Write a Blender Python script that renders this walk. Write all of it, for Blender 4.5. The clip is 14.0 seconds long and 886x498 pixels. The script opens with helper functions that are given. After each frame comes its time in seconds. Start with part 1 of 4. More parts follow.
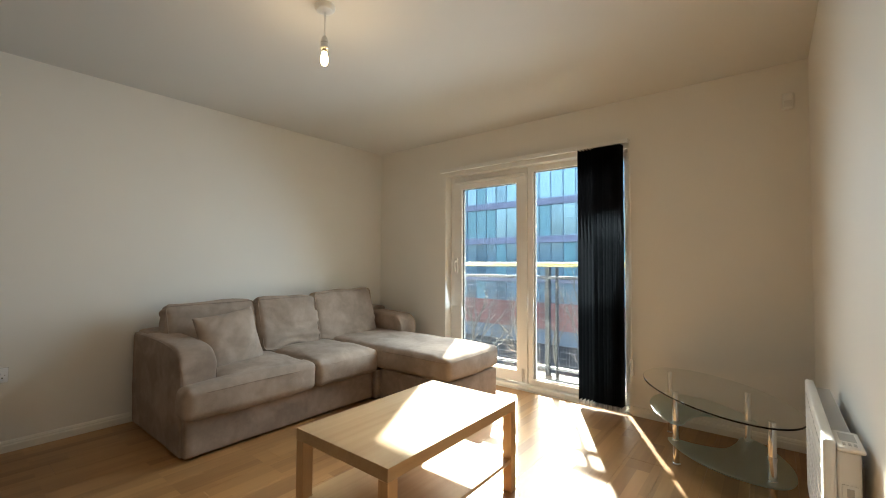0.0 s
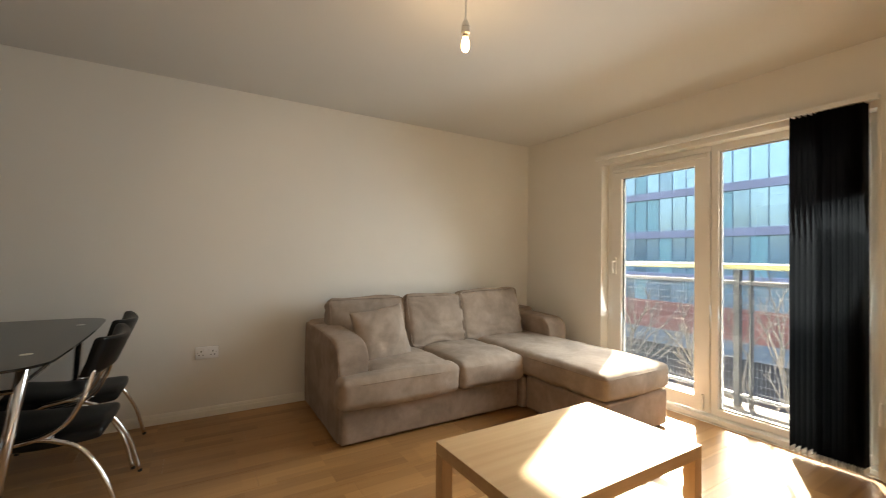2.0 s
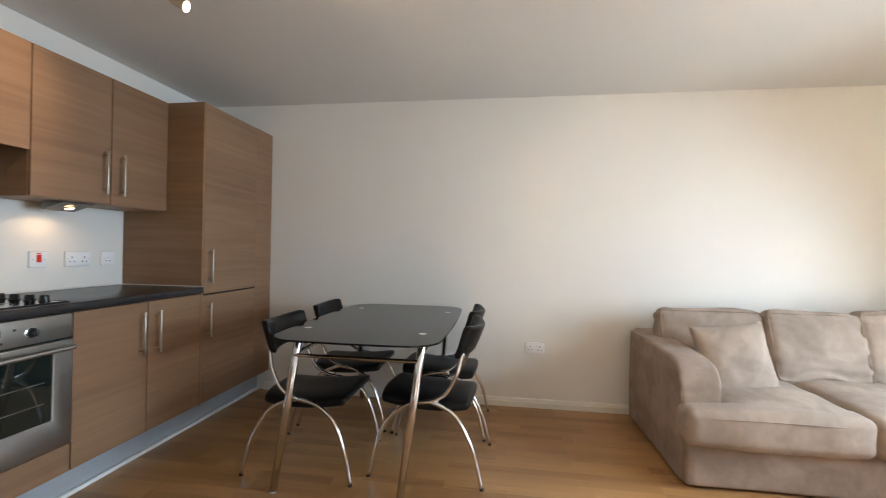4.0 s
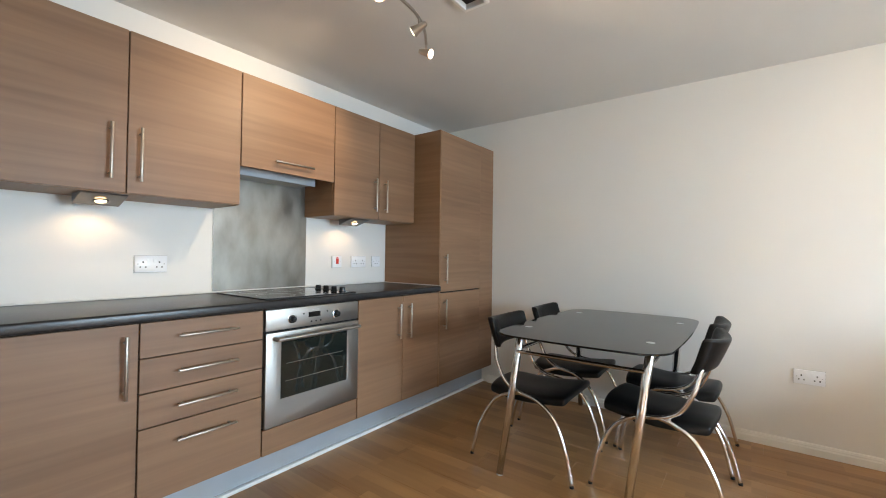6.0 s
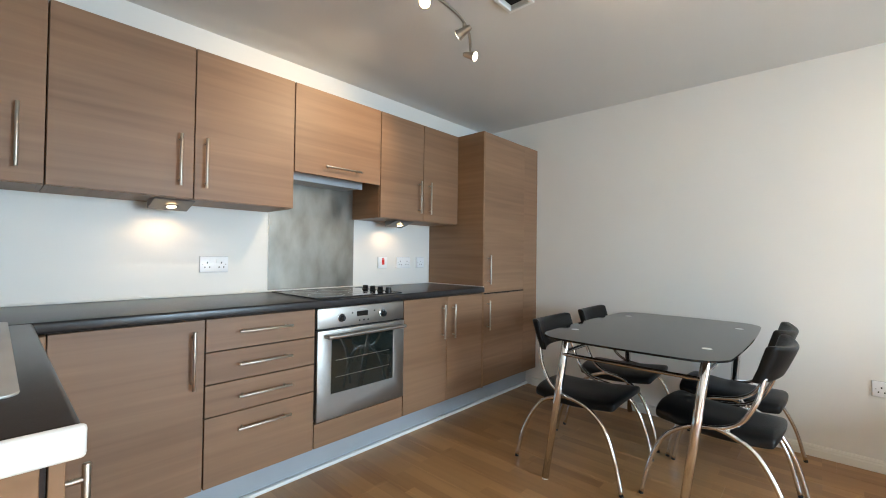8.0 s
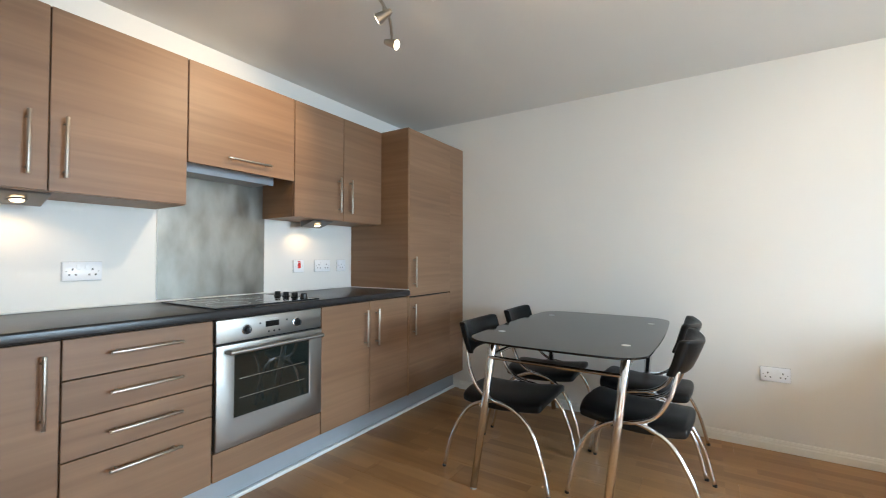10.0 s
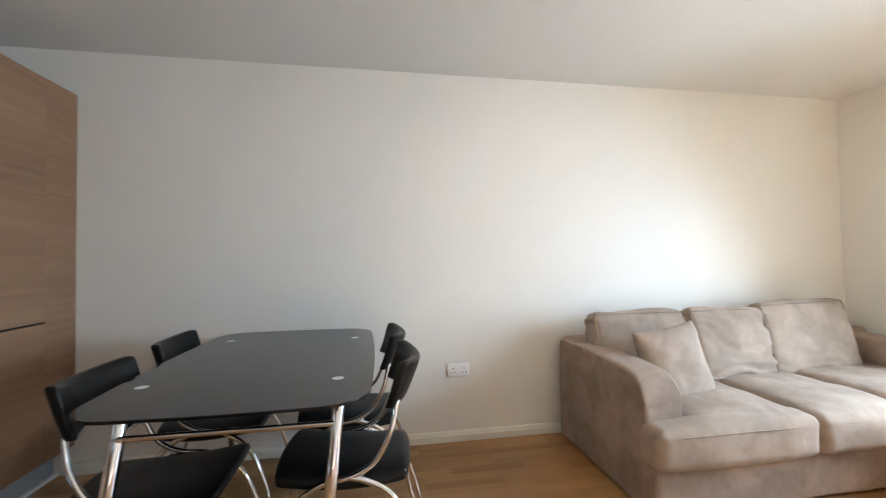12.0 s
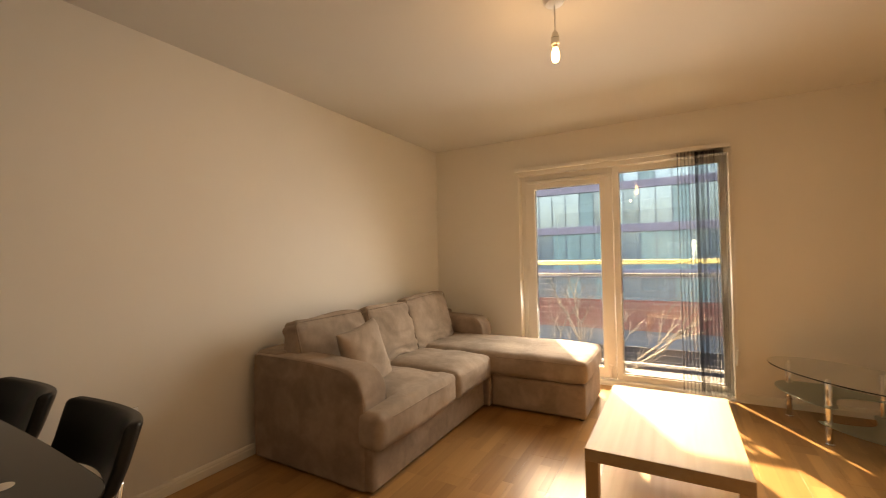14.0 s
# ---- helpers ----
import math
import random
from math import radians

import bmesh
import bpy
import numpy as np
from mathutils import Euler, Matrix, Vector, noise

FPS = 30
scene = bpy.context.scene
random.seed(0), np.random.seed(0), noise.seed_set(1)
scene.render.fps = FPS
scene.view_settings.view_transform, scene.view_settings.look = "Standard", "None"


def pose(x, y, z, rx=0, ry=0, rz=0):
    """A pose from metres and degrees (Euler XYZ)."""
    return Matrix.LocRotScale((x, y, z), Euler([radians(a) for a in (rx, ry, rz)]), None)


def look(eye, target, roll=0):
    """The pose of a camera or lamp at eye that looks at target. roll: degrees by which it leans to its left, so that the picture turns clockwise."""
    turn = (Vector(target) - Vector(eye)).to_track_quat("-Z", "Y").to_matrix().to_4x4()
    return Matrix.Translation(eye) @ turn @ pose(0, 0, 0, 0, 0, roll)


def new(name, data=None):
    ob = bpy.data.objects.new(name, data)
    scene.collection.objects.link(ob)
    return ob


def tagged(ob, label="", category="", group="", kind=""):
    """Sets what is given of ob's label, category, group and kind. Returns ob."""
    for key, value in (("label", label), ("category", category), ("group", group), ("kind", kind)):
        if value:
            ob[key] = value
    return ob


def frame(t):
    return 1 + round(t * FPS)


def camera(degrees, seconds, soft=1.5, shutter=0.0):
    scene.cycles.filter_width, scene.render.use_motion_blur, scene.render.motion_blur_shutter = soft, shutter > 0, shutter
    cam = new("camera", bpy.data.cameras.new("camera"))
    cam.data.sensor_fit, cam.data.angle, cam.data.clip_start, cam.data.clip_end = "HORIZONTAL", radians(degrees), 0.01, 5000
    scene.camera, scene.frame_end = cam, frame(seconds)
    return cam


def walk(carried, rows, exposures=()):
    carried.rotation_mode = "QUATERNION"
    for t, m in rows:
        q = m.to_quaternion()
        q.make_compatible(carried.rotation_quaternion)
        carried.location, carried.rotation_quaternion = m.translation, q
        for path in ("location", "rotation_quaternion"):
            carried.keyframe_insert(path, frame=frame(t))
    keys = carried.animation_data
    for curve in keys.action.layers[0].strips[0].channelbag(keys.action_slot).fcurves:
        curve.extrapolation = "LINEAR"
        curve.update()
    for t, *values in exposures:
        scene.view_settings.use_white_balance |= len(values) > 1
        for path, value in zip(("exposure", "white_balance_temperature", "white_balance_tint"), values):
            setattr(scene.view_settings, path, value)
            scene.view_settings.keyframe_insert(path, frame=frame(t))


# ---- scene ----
# ---- camera ----
cam = camera(94.2, 14.0, soft=1.0, shutter=0.22)
PATH = [
    (0, (3.461, 2.546, 1.153), (2.216, 4.11, 1.213), 0.2),
    (0.5, (3.442, 2.555, 1.154), (2.163, 4.092, 1.21), 0.2),
    (1, (3.41, 2.629, 1.15), (2.037, 4.081, 1.201), 0.4),
    (1.5, (3.368, 2.708, 1.147), (1.833, 3.989, 1.206), 0.6),
    (2, (3.3, 2.702, 1.189), (1.59, 3.739, 1.218), 0.7),
    (2.5, (3.227, 2.663, 1.183), (1.361, 3.382, 1.213), 0.8),
    (3, (3.131, 2.543, 1.2), (1.172, 2.949, 1.219), 1.0),
    (3.5, (3.114, 2.52, 1.207), (1.115, 2.574, 1.214), 0.9),
    (4, (3.114, 2.524, 1.203), (1.133, 2.247, 1.21), 1.0),
    (4.2, (3.101, 2.539, 1.188), (1.146, 2.118, 1.205), 1.0),
    (6.3, (3.208, 2.516, 1.175), (1.65, 1.262, 1.198), 0.7),
    (6.5, (3.213, 2.522, 1.181), (1.679, 1.239, 1.2), 0.7),
    (7, (3.218, 2.522, 1.178), (1.736, 1.18, 1.204), 0.7),
    (7.2, (3.22, 2.522, 1.172), (1.752, 1.164, 1.202), 0.8),
    (9.3, (3.198, 2.477, 1.192), (1.656, 1.203, 1.225), 0.4),
    (9.5, (3.162, 2.467, 1.181), (1.591, 1.23, 1.218), 0.4),
    (10, (3.097, 2.449, 1.174), (1.412, 1.373, 1.218), 0.1),
    (10.5, (2.938, 2.428, 1.148), (1.124, 1.589, 1.198), -0.1),
    (11, (2.771, 2.369, 1.162), (0.837, 1.863, 1.201), -0.2),
    (11.5, (2.635, 2.325, 1.188), (0.638, 2.229, 1.229), -0.4),
    (12, (2.514, 2.251, 1.188), (0.544, 2.589, 1.235), -0.7),
    (12.5, (2.438, 2.187, 1.198), (0.599, 2.972, 1.235), -0.6),
    (13, (2.336, 2.092, 1.18), (0.726, 3.277, 1.226), -1.0),
    (13.5, (2.278, 1.981, 1.195), (0.957, 3.482, 1.247), -1.1),
    (14, (2.215, 1.826, 1.226), (1.233, 3.568, 1.261), -1.2),
]
EXPOSURES = [
    (0.0, 4.77, 6450, 6), (1.5, 4.85, 6600, 8), (2.0, 4.92, 7400, 12), (2.5, 5.03, 8600, 17), (3.0, 5.25, 8200, 17), (3.5, 5.74, 6600, 12), (4.2, 6.03, 6100, 11),
    (6.5, 6.36, 5950, 8), (10.5, 6.38, 5750, 6), (11.5, 6.24, 5800, 9), (12.0, 6.12, 5800, 9), (12.5, 5.80, 6100, 9), (13.0, 5.30, 7700, 12), (14.0, 4.82, 11000, 24),
]
walk(cam, [(t, look(eye, target, roll)) for t, eye, target, roll in PATH], EXPOSURES)

# ---- world, sun, lamps ----
SUN_DIR = Vector((0.470, -0.883, -0.54)).normalized()      # the way the sunlight travels
world = bpy.data.worlds.new("sky")
scene.world = world
world.use_nodes = True
wn, wl = world.node_tree.nodes, world.node_tree.links
sky = wn.new("ShaderNodeTexSky")
sky.sky_type, sky.sun_disc = "NISHITA", False
sky.sun_elevation = math.asin(-SUN_DIR.z)
sky.dust_density = 6.0
sky.sun_rotation = math.atan2(-SUN_DIR.x, -SUN_DIR.y)
wl.new(sky.outputs["Color"], wn["Background"].inputs["Color"])
wn["Background"].inputs["Strength"].default_value = 0.115


def lamp(name, kind, energy, color, m, **more):
    data = bpy.data.lights.new(name, kind)
    data.energy, data.color = energy, color
    if "radius" in more:
        data.shadow_soft_size = more["radius"]
    if "spot" in more:
        data.spot_size, data.spot_blend = radians(more["spot"]), more.get("blend", 0.5)
    ob = new(name, data)
    ob.matrix_world = m
    return ob


sun = lamp("sun", "SUN", 5.0, (1.0, 0.91, 0.78), look((0, 0, 20), Vector((0, 0, 20)) + SUN_DIR))
sun.data.angle = radians(1.0)
WARM = (1.0, 0.68, 0.36)
# skylight in the opening of the balcony door
skylight = lamp("window_skylight", "AREA", 1.95, (0.73, 0.89, 1.0), look((1.715, 5.95, 0.97), (2.0, 0.0, -0.85)))
skylight.data.spread = radians(132)
skylight.data.shape, skylight.data.size, skylight.data.size_y = "RECTANGLE", 1.76, 1.78

# ---- plan (metres) ----
XW, XE, YS, YN, H = -0.15, 3.66, 0.0, 5.90, 2.41          # inner faces of the room
WALL = 0.25
WX0, WX1, WZ1 = 0.825, 2.61, 2.03                          # window opening
FRONT = 0.59                                               # front of the base doors
TOP = 0.937                                                # top of the worktop


# ---- materials ----
def material(name, color, rough=0.5, metal=0.0, vary=0.0, scale=6.0, fine=0.0, bump=0.0, bump_scale=200.0,
             stretch=(1, 1, 1), spec=0.5, coat=0.0, sheen=0.0, island=False, rough_vary=0.0):
    m = bpy.data.materials.new(name)
    m.use_nodes = True
    n, l = m.node_tree.nodes, m.node_tree.links
    b = n["Principled BSDF"]
    b.inputs["Roughness"].default_value, b.inputs["Metallic"].default_value = rough, metal
    b.inputs["Specular IOR Level"].default_value = spec
    b.inputs["Coat Weight"].default_value = coat
    b.inputs["Coat Roughness"].default_value = 0.1
    b.inputs["Sheen Weight"].default_value = sheen
    b.inputs["Sheen Roughness"].default_value = 0.4
    tc = n.new("ShaderNodeTexCoord")
    mp = n.new("ShaderNodeMapping")
    mp.inputs["Scale"].default_value = stretch
    l.new(tc.outputs["Object"], mp.inputs["Vector"])
    big = n.new("ShaderNodeTexNoise")
    big.inputs["Scale"].default_value, big.inputs["Detail"].default_value = scale, 5
    l.new(mp.outputs[0], big.inputs["Vector"])
    small = n.new("ShaderNodeTexNoise")
    small.inputs["Scale"].default_value, small.inputs["Detail"].default_value = bump_scale, 3
    l.new(mp.outputs[0], small.inputs["Vector"])
    lo = [max(0, c * (1 - vary)) for c in color]
    hi = [min(1, c * (1 + vary)) for c in color]
    mix = n.new("ShaderNodeMix")
    mix.data_type = "RGBA"
    mix.inputs["A"].default_value, mix.inputs["B"].default_value = (*lo, 1), (*hi, 1)
    ramp = n.new("ShaderNodeMapRange")
    ramp.inputs["From Min"].default_value, ramp.inputs["From Max"].default_value = 0.3, 0.7
    l.new(big.outputs["Fac"], ramp.inputs["Value"])
    l.new(ramp.outputs[0], mix.inputs["Factor"])
    out = mix.outputs["Result"]
    if fine:
        hsv = n.new("ShaderNodeHueSaturation")
        mr = n.new("ShaderNodeMapRange")
        mr.inputs["From Min"].default_value, mr.inputs["From Max"].default_value = 0.3, 0.7
        mr.inputs["To Min"].default_value, mr.inputs["To Max"].default_value = 1 - fine, 1 + fine
        l.new(small.outputs["Fac"], mr.inputs["Value"])
        l.new(mr.outputs[0], hsv.inputs["Value"])
        l.new(out, hsv.inputs["Color"])
        out = hsv.outputs["Color"]
    l.new(out, b.inputs["Base Color"])
    if rough_vary:
        rr = n.new("ShaderNodeMapRange")
        rr.inputs["From Min"].default_value, rr.inputs["From Max"].default_value = 0.3, 0.7
        rr.inputs["To Min"].default_value, rr.inputs["To Max"].default_value = rough - rough_vary, rough + rough_vary
        l.new(big.outputs["Fac"], rr.inputs["Value"])
        l.new(rr.outputs[0], b.inputs["Roughness"])
    if bump:
        bp = n.new("ShaderNodeBump")
        bp.inputs["Strength"].default_value, bp.inputs["Distance"].default_value = bump, 0.002
        l.new(small.outputs["Fac"], bp.inputs["Height"])
        l.new(bp.outputs[0], b.inputs["Normal"])
    return m


def glass_material(name, color=(1, 1, 1), rough=0.0, ior=1.45):
    m = bpy.data.materials.new(name)
    m.use_nodes = True
    b = m.node_tree.nodes["Principled BSDF"]
    b.inputs["Base Color"].default_value = (*color, 1)
    b.inputs["Roughness"].default_value, b.inputs["IOR"].default_value = rough, ior
    b.inputs["Transmission Weight"].default_value = 1.0
    return m


def window_glass(name, tint=(0.50, 0.515, 0.51)):
    """A thin pane: clear, with a mirror reflection that grows towards grazing."""
    m = bpy.data.materials.new(name)
    m.use_nodes = True
    n, l = m.node_tree.nodes, m.node_tree.links
    n.remove(n["Principled BSDF"])
    tr, gl, mx, fr = n.new("ShaderNodeBsdfTransparent"), n.new("ShaderNodeBsdfGlossy"), n.new("ShaderNodeMixShader"), n.new("ShaderNodeFresnel")
    tr.inputs["Color"].default_value = (*tint, 1)
    gl.inputs["Roughness"].default_value = 0.0
    fr.inputs["IOR"].default_value = 1.5
    l.new(fr.outputs[0], mx.inputs[0])
    l.new(tr.outputs[0], mx.inputs[1])
    l.new(gl.outputs[0], mx.inputs[2])
    l.new(mx.outputs[0], n["Material Output"].inputs["Surface"])
    return m


def glow_material(name, color, strength):
    m = bpy.data.materials.new(name)
    m.use_nodes = True
    b = m.node_tree.nodes["Principled BSDF"]
    b.inputs["Base Color"].default_value = (*color, 1)
    b.inputs["Emission Color"].default_value = (*color, 1)
    b.inputs["Emission Strength"].default_value = strength
    return m


def floor_material():
    """Three-strip laminate: narrow strips along y of differing tone, with a fine grain and a satin lacquer."""
    m = bpy.data.materials.new("oak_laminate")
    m.use_nodes = True
    n, l = m.node_tree.nodes, m.node_tree.links
    b = n["Principled BSDF"]
    tc = n.new("ShaderNodeTexCoord")
    swap = n.new("ShaderNodeMapping")
    swap.inputs["Rotation"].default_value = (0, 0, radians(90))
    geo = n.new("ShaderNodeNewGeometry")
    l.new(geo.outputs["Position"], swap.inputs["Vector"])
    br = n.new("ShaderNodeTexBrick")
    br.offset, br.offset_frequency = 0.37, 3
    br.inputs["Color1"].default_value, br.inputs["Color2"].default_value = (0, 0, 0, 1), (1, 1, 1, 1)
    br.inputs["Scale"].default_value = 1.0
    br.inputs["Mortar Size"].default_value = 0.0
    br.inputs["Brick Width"].default_value, br.inputs["Row Height"].default_value = 0.42, 0.065
    l.new(swap.outputs[0], br.inputs["Vector"])
    mp = n.new("ShaderNodeMapping")
    mp.inputs["Scale"].default_value = (28, 1.6, 28)
    l.new(geo.outputs["Position"], mp.inputs["Vector"])
    add = n.new("ShaderNodeVectorMath")
    l.new(mp.outputs[0], add.inputs[0])
    l.new(br.outputs["Color"], add.inputs[1])
    grain = n.new("ShaderNodeTexNoise")
    grain.inputs["Scale"].default_value, grain.inputs["Detail"].default_value, grain.inputs["Distortion"].default_value = 1.0, 6, 0.8
    l.new(add.outputs[0], grain.inputs["Vector"])
    mulg = n.new("ShaderNodeMath")
    mulg.operation = "MULTIPLY_ADD"
    mulg.inputs[1].default_value, mulg.inputs[2].default_value = 0.55, -0.12
    l.new(grain.outputs["Fac"], mulg.inputs[0])
    tone = n.new("ShaderNodeMath")
    tone.operation = "MULTIPLY_ADD"
    tone.inputs[1].default_value = 0.55
    l.new(br.outputs["Color"], tone.inputs[0])
    l.new(mulg.outputs[0], tone.inputs[2])
    oi = n.new("ShaderNodeObjectInfo")
    tone2 = n.new("ShaderNodeMath")
    tone2.operation = "MULTIPLY_ADD"
    tone2.inputs[1].default_value = 0.12
    l.new(oi.outputs["Random"], tone2.inputs[0])
    l.new(tone.outputs[0], tone2.inputs[2])
    cr = n.new("ShaderNodeValToRGB")
    cr.color_ramp.elements[0].position, cr.color_ramp.elements[0].color = 0.05, (0.235, 0.112, 0.040, 1)
    cr.color_ramp.elements[1].position, cr.color_ramp.elements[1].color = 0.95, (0.46, 0.255, 0.10, 1)
    l.new(tone2.outputs[0], cr.inputs["Fac"])
    l.new(cr.outputs["Color"], b.inputs["Base Color"])
    b.inputs["Roughness"].default_value = 0.31
    bp = n.new("ShaderNodeBump")
    bp.inputs["Strength"].default_value, bp.inputs["Distance"].default_value = 0.08, 0.001
    l.new(grain.outputs["Fac"], bp.inputs["Height"])
    l.new(bp.outputs[0], b.inputs["Normal"])
    return m


def wood_material(name, dark, light, along="x", rough=0.4, grain=1.0, coat=0.0):
    """Wood-print board with long soft grain along one axis of its object."""
    m = bpy.data.materials.new(name)
    m.use_nodes = True
    n, l = m.node_tree.nodes, m.node_tree.links
    b = n["Principled BSDF"]
    tc = n.new("ShaderNodeTexCoord")
    geo = n.new("ShaderNodeNewGeometry")
    oi = n.new("ShaderNodeObjectInfo")
    off = n.new("ShaderNodeVectorMath")
    off.operation = "MULTIPLY_ADD"
    comb = n.new("ShaderNodeCombineXYZ")
    l.new(oi.outputs["Random"], comb.inputs[0])
    l.new(oi.outputs["Random"], comb.inputs[1])
    l.new(oi.outputs["Random"], comb.inputs[2])
    l.new(comb.outputs[0], off.inputs[0])
    off.inputs[1].default_value = (7, 13, 5)
    l.new(tc.outputs["Object"], off.inputs[2])
    mp = n.new("ShaderNodeMapping")
    s = {"x": (1.2, 30, 30), "y": (30, 1.2, 30), "z": (30, 30, 1.2)}[along]
    mp.inputs["Scale"].default_value = s
    l.new(off.outputs[0], mp.inputs["Vector"])
    g1 = n.new("ShaderNodeTexNoise")
    g1.inputs["Scale"].default_value, g1.inputs["Detail"].default_value, g1.inputs["Distortion"].default_value = 1.0, 7, 0.5
    l.new(mp.outputs[0], g1.inputs["Vector"])
    mp2 = n.new("ShaderNodeMapping")
    mp2.inputs["Scale"].default_value = [v * 0.22 for v in s]
    l.new(off.outputs[0], mp2.inputs["Vector"])
    g2 = n.new("ShaderNodeTexNoise")
    g2.inputs["Scale"].default_value, g2.inputs["Detail"].default_value = 1.0, 3
    l.new(mp2.outputs[0], g2.inputs["Vector"])
    ad = n.new("ShaderNodeMath")
    ad.operation = "ADD"
    l.new(g1.outputs["Fac"], ad.inputs[0])
    l.new(g2.outputs["Fac"], ad.inputs[1])
    mr = n.new("ShaderNodeMapRange")
    mr.inputs["From Min"].default_value, mr.inputs["From Max"].default_value = 1 - 0.35 * grain, 1 + 0.35 * grain
    l.new(ad.outputs[0], mr.inputs["Value"])
    mix = n.new("ShaderNodeMix")
    mix.data_type = "RGBA"
    mix.inputs["A"].default_value, mix.inputs["B"].default_value = (*dark, 1), (*light, 1)
    l.new(mr.outputs[0], mix.inputs["Factor"])
    l.new(mix.outputs["Result"], b.inputs["Base Color"])
    b.inputs["Roughness"].default_value = rough
    b.inputs["Coat Weight"].default_value = coat
    bp = n.new("ShaderNodeBump")
    bp.inputs["Strength"].default_value, bp.inputs["Distance"].default_value = 0.12, 0.001
    l.new(g1.outputs["Fac"], bp.inputs["Height"])
    l.new(bp.outputs[0], b.inputs["Normal"])
    return m


def suede_material(name, color, nap=0.125):
    """Brushed suede: patches where the nap lies the other way, fine fibre, and soft creases in the relief."""
    m = material(name, color, 0.88, vary=0.07, scale=24, fine=0.05, bump_scale=420, sheen=0.08, spec=0.12)
    n, l = m.node_tree.nodes, m.node_tree.links
    b = n["Principled BSDF"]
    tc = n.new("ShaderNodeTexCoord")
    patch = n.new("ShaderNodeTexNoise")
    patch.inputs["Scale"].default_value, patch.inputs["Detail"].default_value, patch.inputs["Distortion"].default_value = 5.0, 7, 0.5
    l.new(tc.outputs["Object"], patch.inputs["Vector"])
    mr = n.new("ShaderNodeMapRange")
    mr.inputs["From Min"].default_value, mr.inputs["From Max"].default_value = 0.40, 0.62
    mr.inputs["To Min"].default_value, mr.inputs["To Max"].default_value = 1 - nap, 1 + nap
    l.new(patch.outputs["Fac"], mr.inputs["Value"])
    hsv = n.new("ShaderNodeHueSaturation")
    l.new(mr.outputs[0], hsv.inputs["Value"])
    l.new(b.inputs["Base Color"].links[0].from_socket, hsv.inputs["Color"])
    l.new(hsv.outputs["Color"], b.inputs["Base Color"])
    crease = n.new("ShaderNodeTexNoise")
    crease.inputs["Scale"].default_value, crease.inputs["Detail"].default_value, crease.inputs["Distortion"].default_value = 4.5, 3, 0.6
    l.new(tc.outputs["Object"], crease.inputs["Vector"])
    fibre = n.new("ShaderNodeTexNoise")
    fibre.inputs["Scale"].default_value = 420
    l.new(tc.outputs["Object"], fibre.inputs["Vector"])
    b1, b2 = n.new("ShaderNodeBump"), n.new("ShaderNodeBump")
    b1.inputs["Strength"].default_value, b1.inputs["Distance"].default_value = 0.35, 0.018
    b2.inputs["Strength"].default_value, b2.inputs["Distance"].default_value = 0.25, 0.002
    l.new(crease.outputs["Fac"], b1.inputs["Height"])
    l.new(fibre.outputs["Fac"], b2.inputs["Height"])
    l.new(b1.outputs[0], b2.inputs["Normal"])
    l.new(b2.outputs[0], b.inputs["Normal"])
    return m


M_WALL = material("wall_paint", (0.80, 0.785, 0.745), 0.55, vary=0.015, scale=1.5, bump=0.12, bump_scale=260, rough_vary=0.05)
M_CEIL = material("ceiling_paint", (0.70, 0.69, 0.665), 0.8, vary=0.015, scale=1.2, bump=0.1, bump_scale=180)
M_TRIM = material("trim_gloss", (0.80, 0.78, 0.72), 0.3, vary=0.03, scale=9, bump=0.05, bump_scale=60)
M_FLOOR = floor_material()
M_UPVC = material("white_upvc", (0.82, 0.82, 0.80), 0.28, vary=0.02, scale=4)
M_PLASTIC = material("white_plastic", (0.80, 0.80, 0.78), 0.35, vary=0.01, scale=10)
M_GREYPLASTIC = material("grey_plastic", (0.45, 0.45, 0.44), 0.4)
M_BLACKPLASTIC = material("black_plastic", (0.012, 0.012, 0.013), 0.32)
M_REDPLASTIC = material("red_switch", (0.65, 0.03, 0.02), 0.35)
M_KITCHEN = wood_material("walnut_laminate", (0.192, 0.106, 0.056), (0.290, 0.170, 0.095), "x", 0.48)
M_KSIDE = wood_material("walnut_laminate_side", (0.205, 0.110, 0.050), (0.305, 0.175, 0.088), "y", 0.48)
M_GAP = material("shadow_gap", (0.03, 0.02, 0.015), 0.8)
M_WORKTOP = material("black_worktop", (0.022, 0.021, 0.022), 0.30, vary=0.25, scale=30, fine=0.3, bump=0.1, bump_scale=500)
M_STEEL = material("brushed_steel", (0.40, 0.385, 0.36), 0.42, 1.0, vary=0.02, scale=3, bump=0.03, bump_scale=60, stretch=(1, 40, 40), rough_vary=0.06)
M_SPLASH = material("smeared_steel", (0.30, 0.285, 0.255), 0.38, 1.0, vary=0.22, scale=5.5, stretch=(1.8, 1, 0.8), rough_vary=0.10, bump=0.05, bump_scale=90)
M_DARKSTEEL = material("dull_steel", (0.20, 0.19, 0.18), 0.42, 1.0, vary=0.05)
M_LENS = glow_material("lit_capsule_lens", (1.0, 0.66, 0.34), 0.16)
M_SATIN = material("satin_sink_steel", (0.60, 0.60, 0.59), 0.55, 0.7, vary=0.06, scale=6)
M_HANDLE = material("satin_nickel", (0.46, 0.42, 0.36), 0.34, 1.0, vary=0.03)
M_CHROME = material("chrome", (0.80, 0.80, 0.81), 0.12, 1.0, vary=0.02)
M_PLINTH = material("grey_plinth_foil", (0.42, 0.46, 0.50), 0.38, 0.25, vary=0.05, scale=4)
M_BLACKGLASS = material("black_glass", (0.010, 0.010, 0.010), 0.07, vary=0.1, spec=0.4)
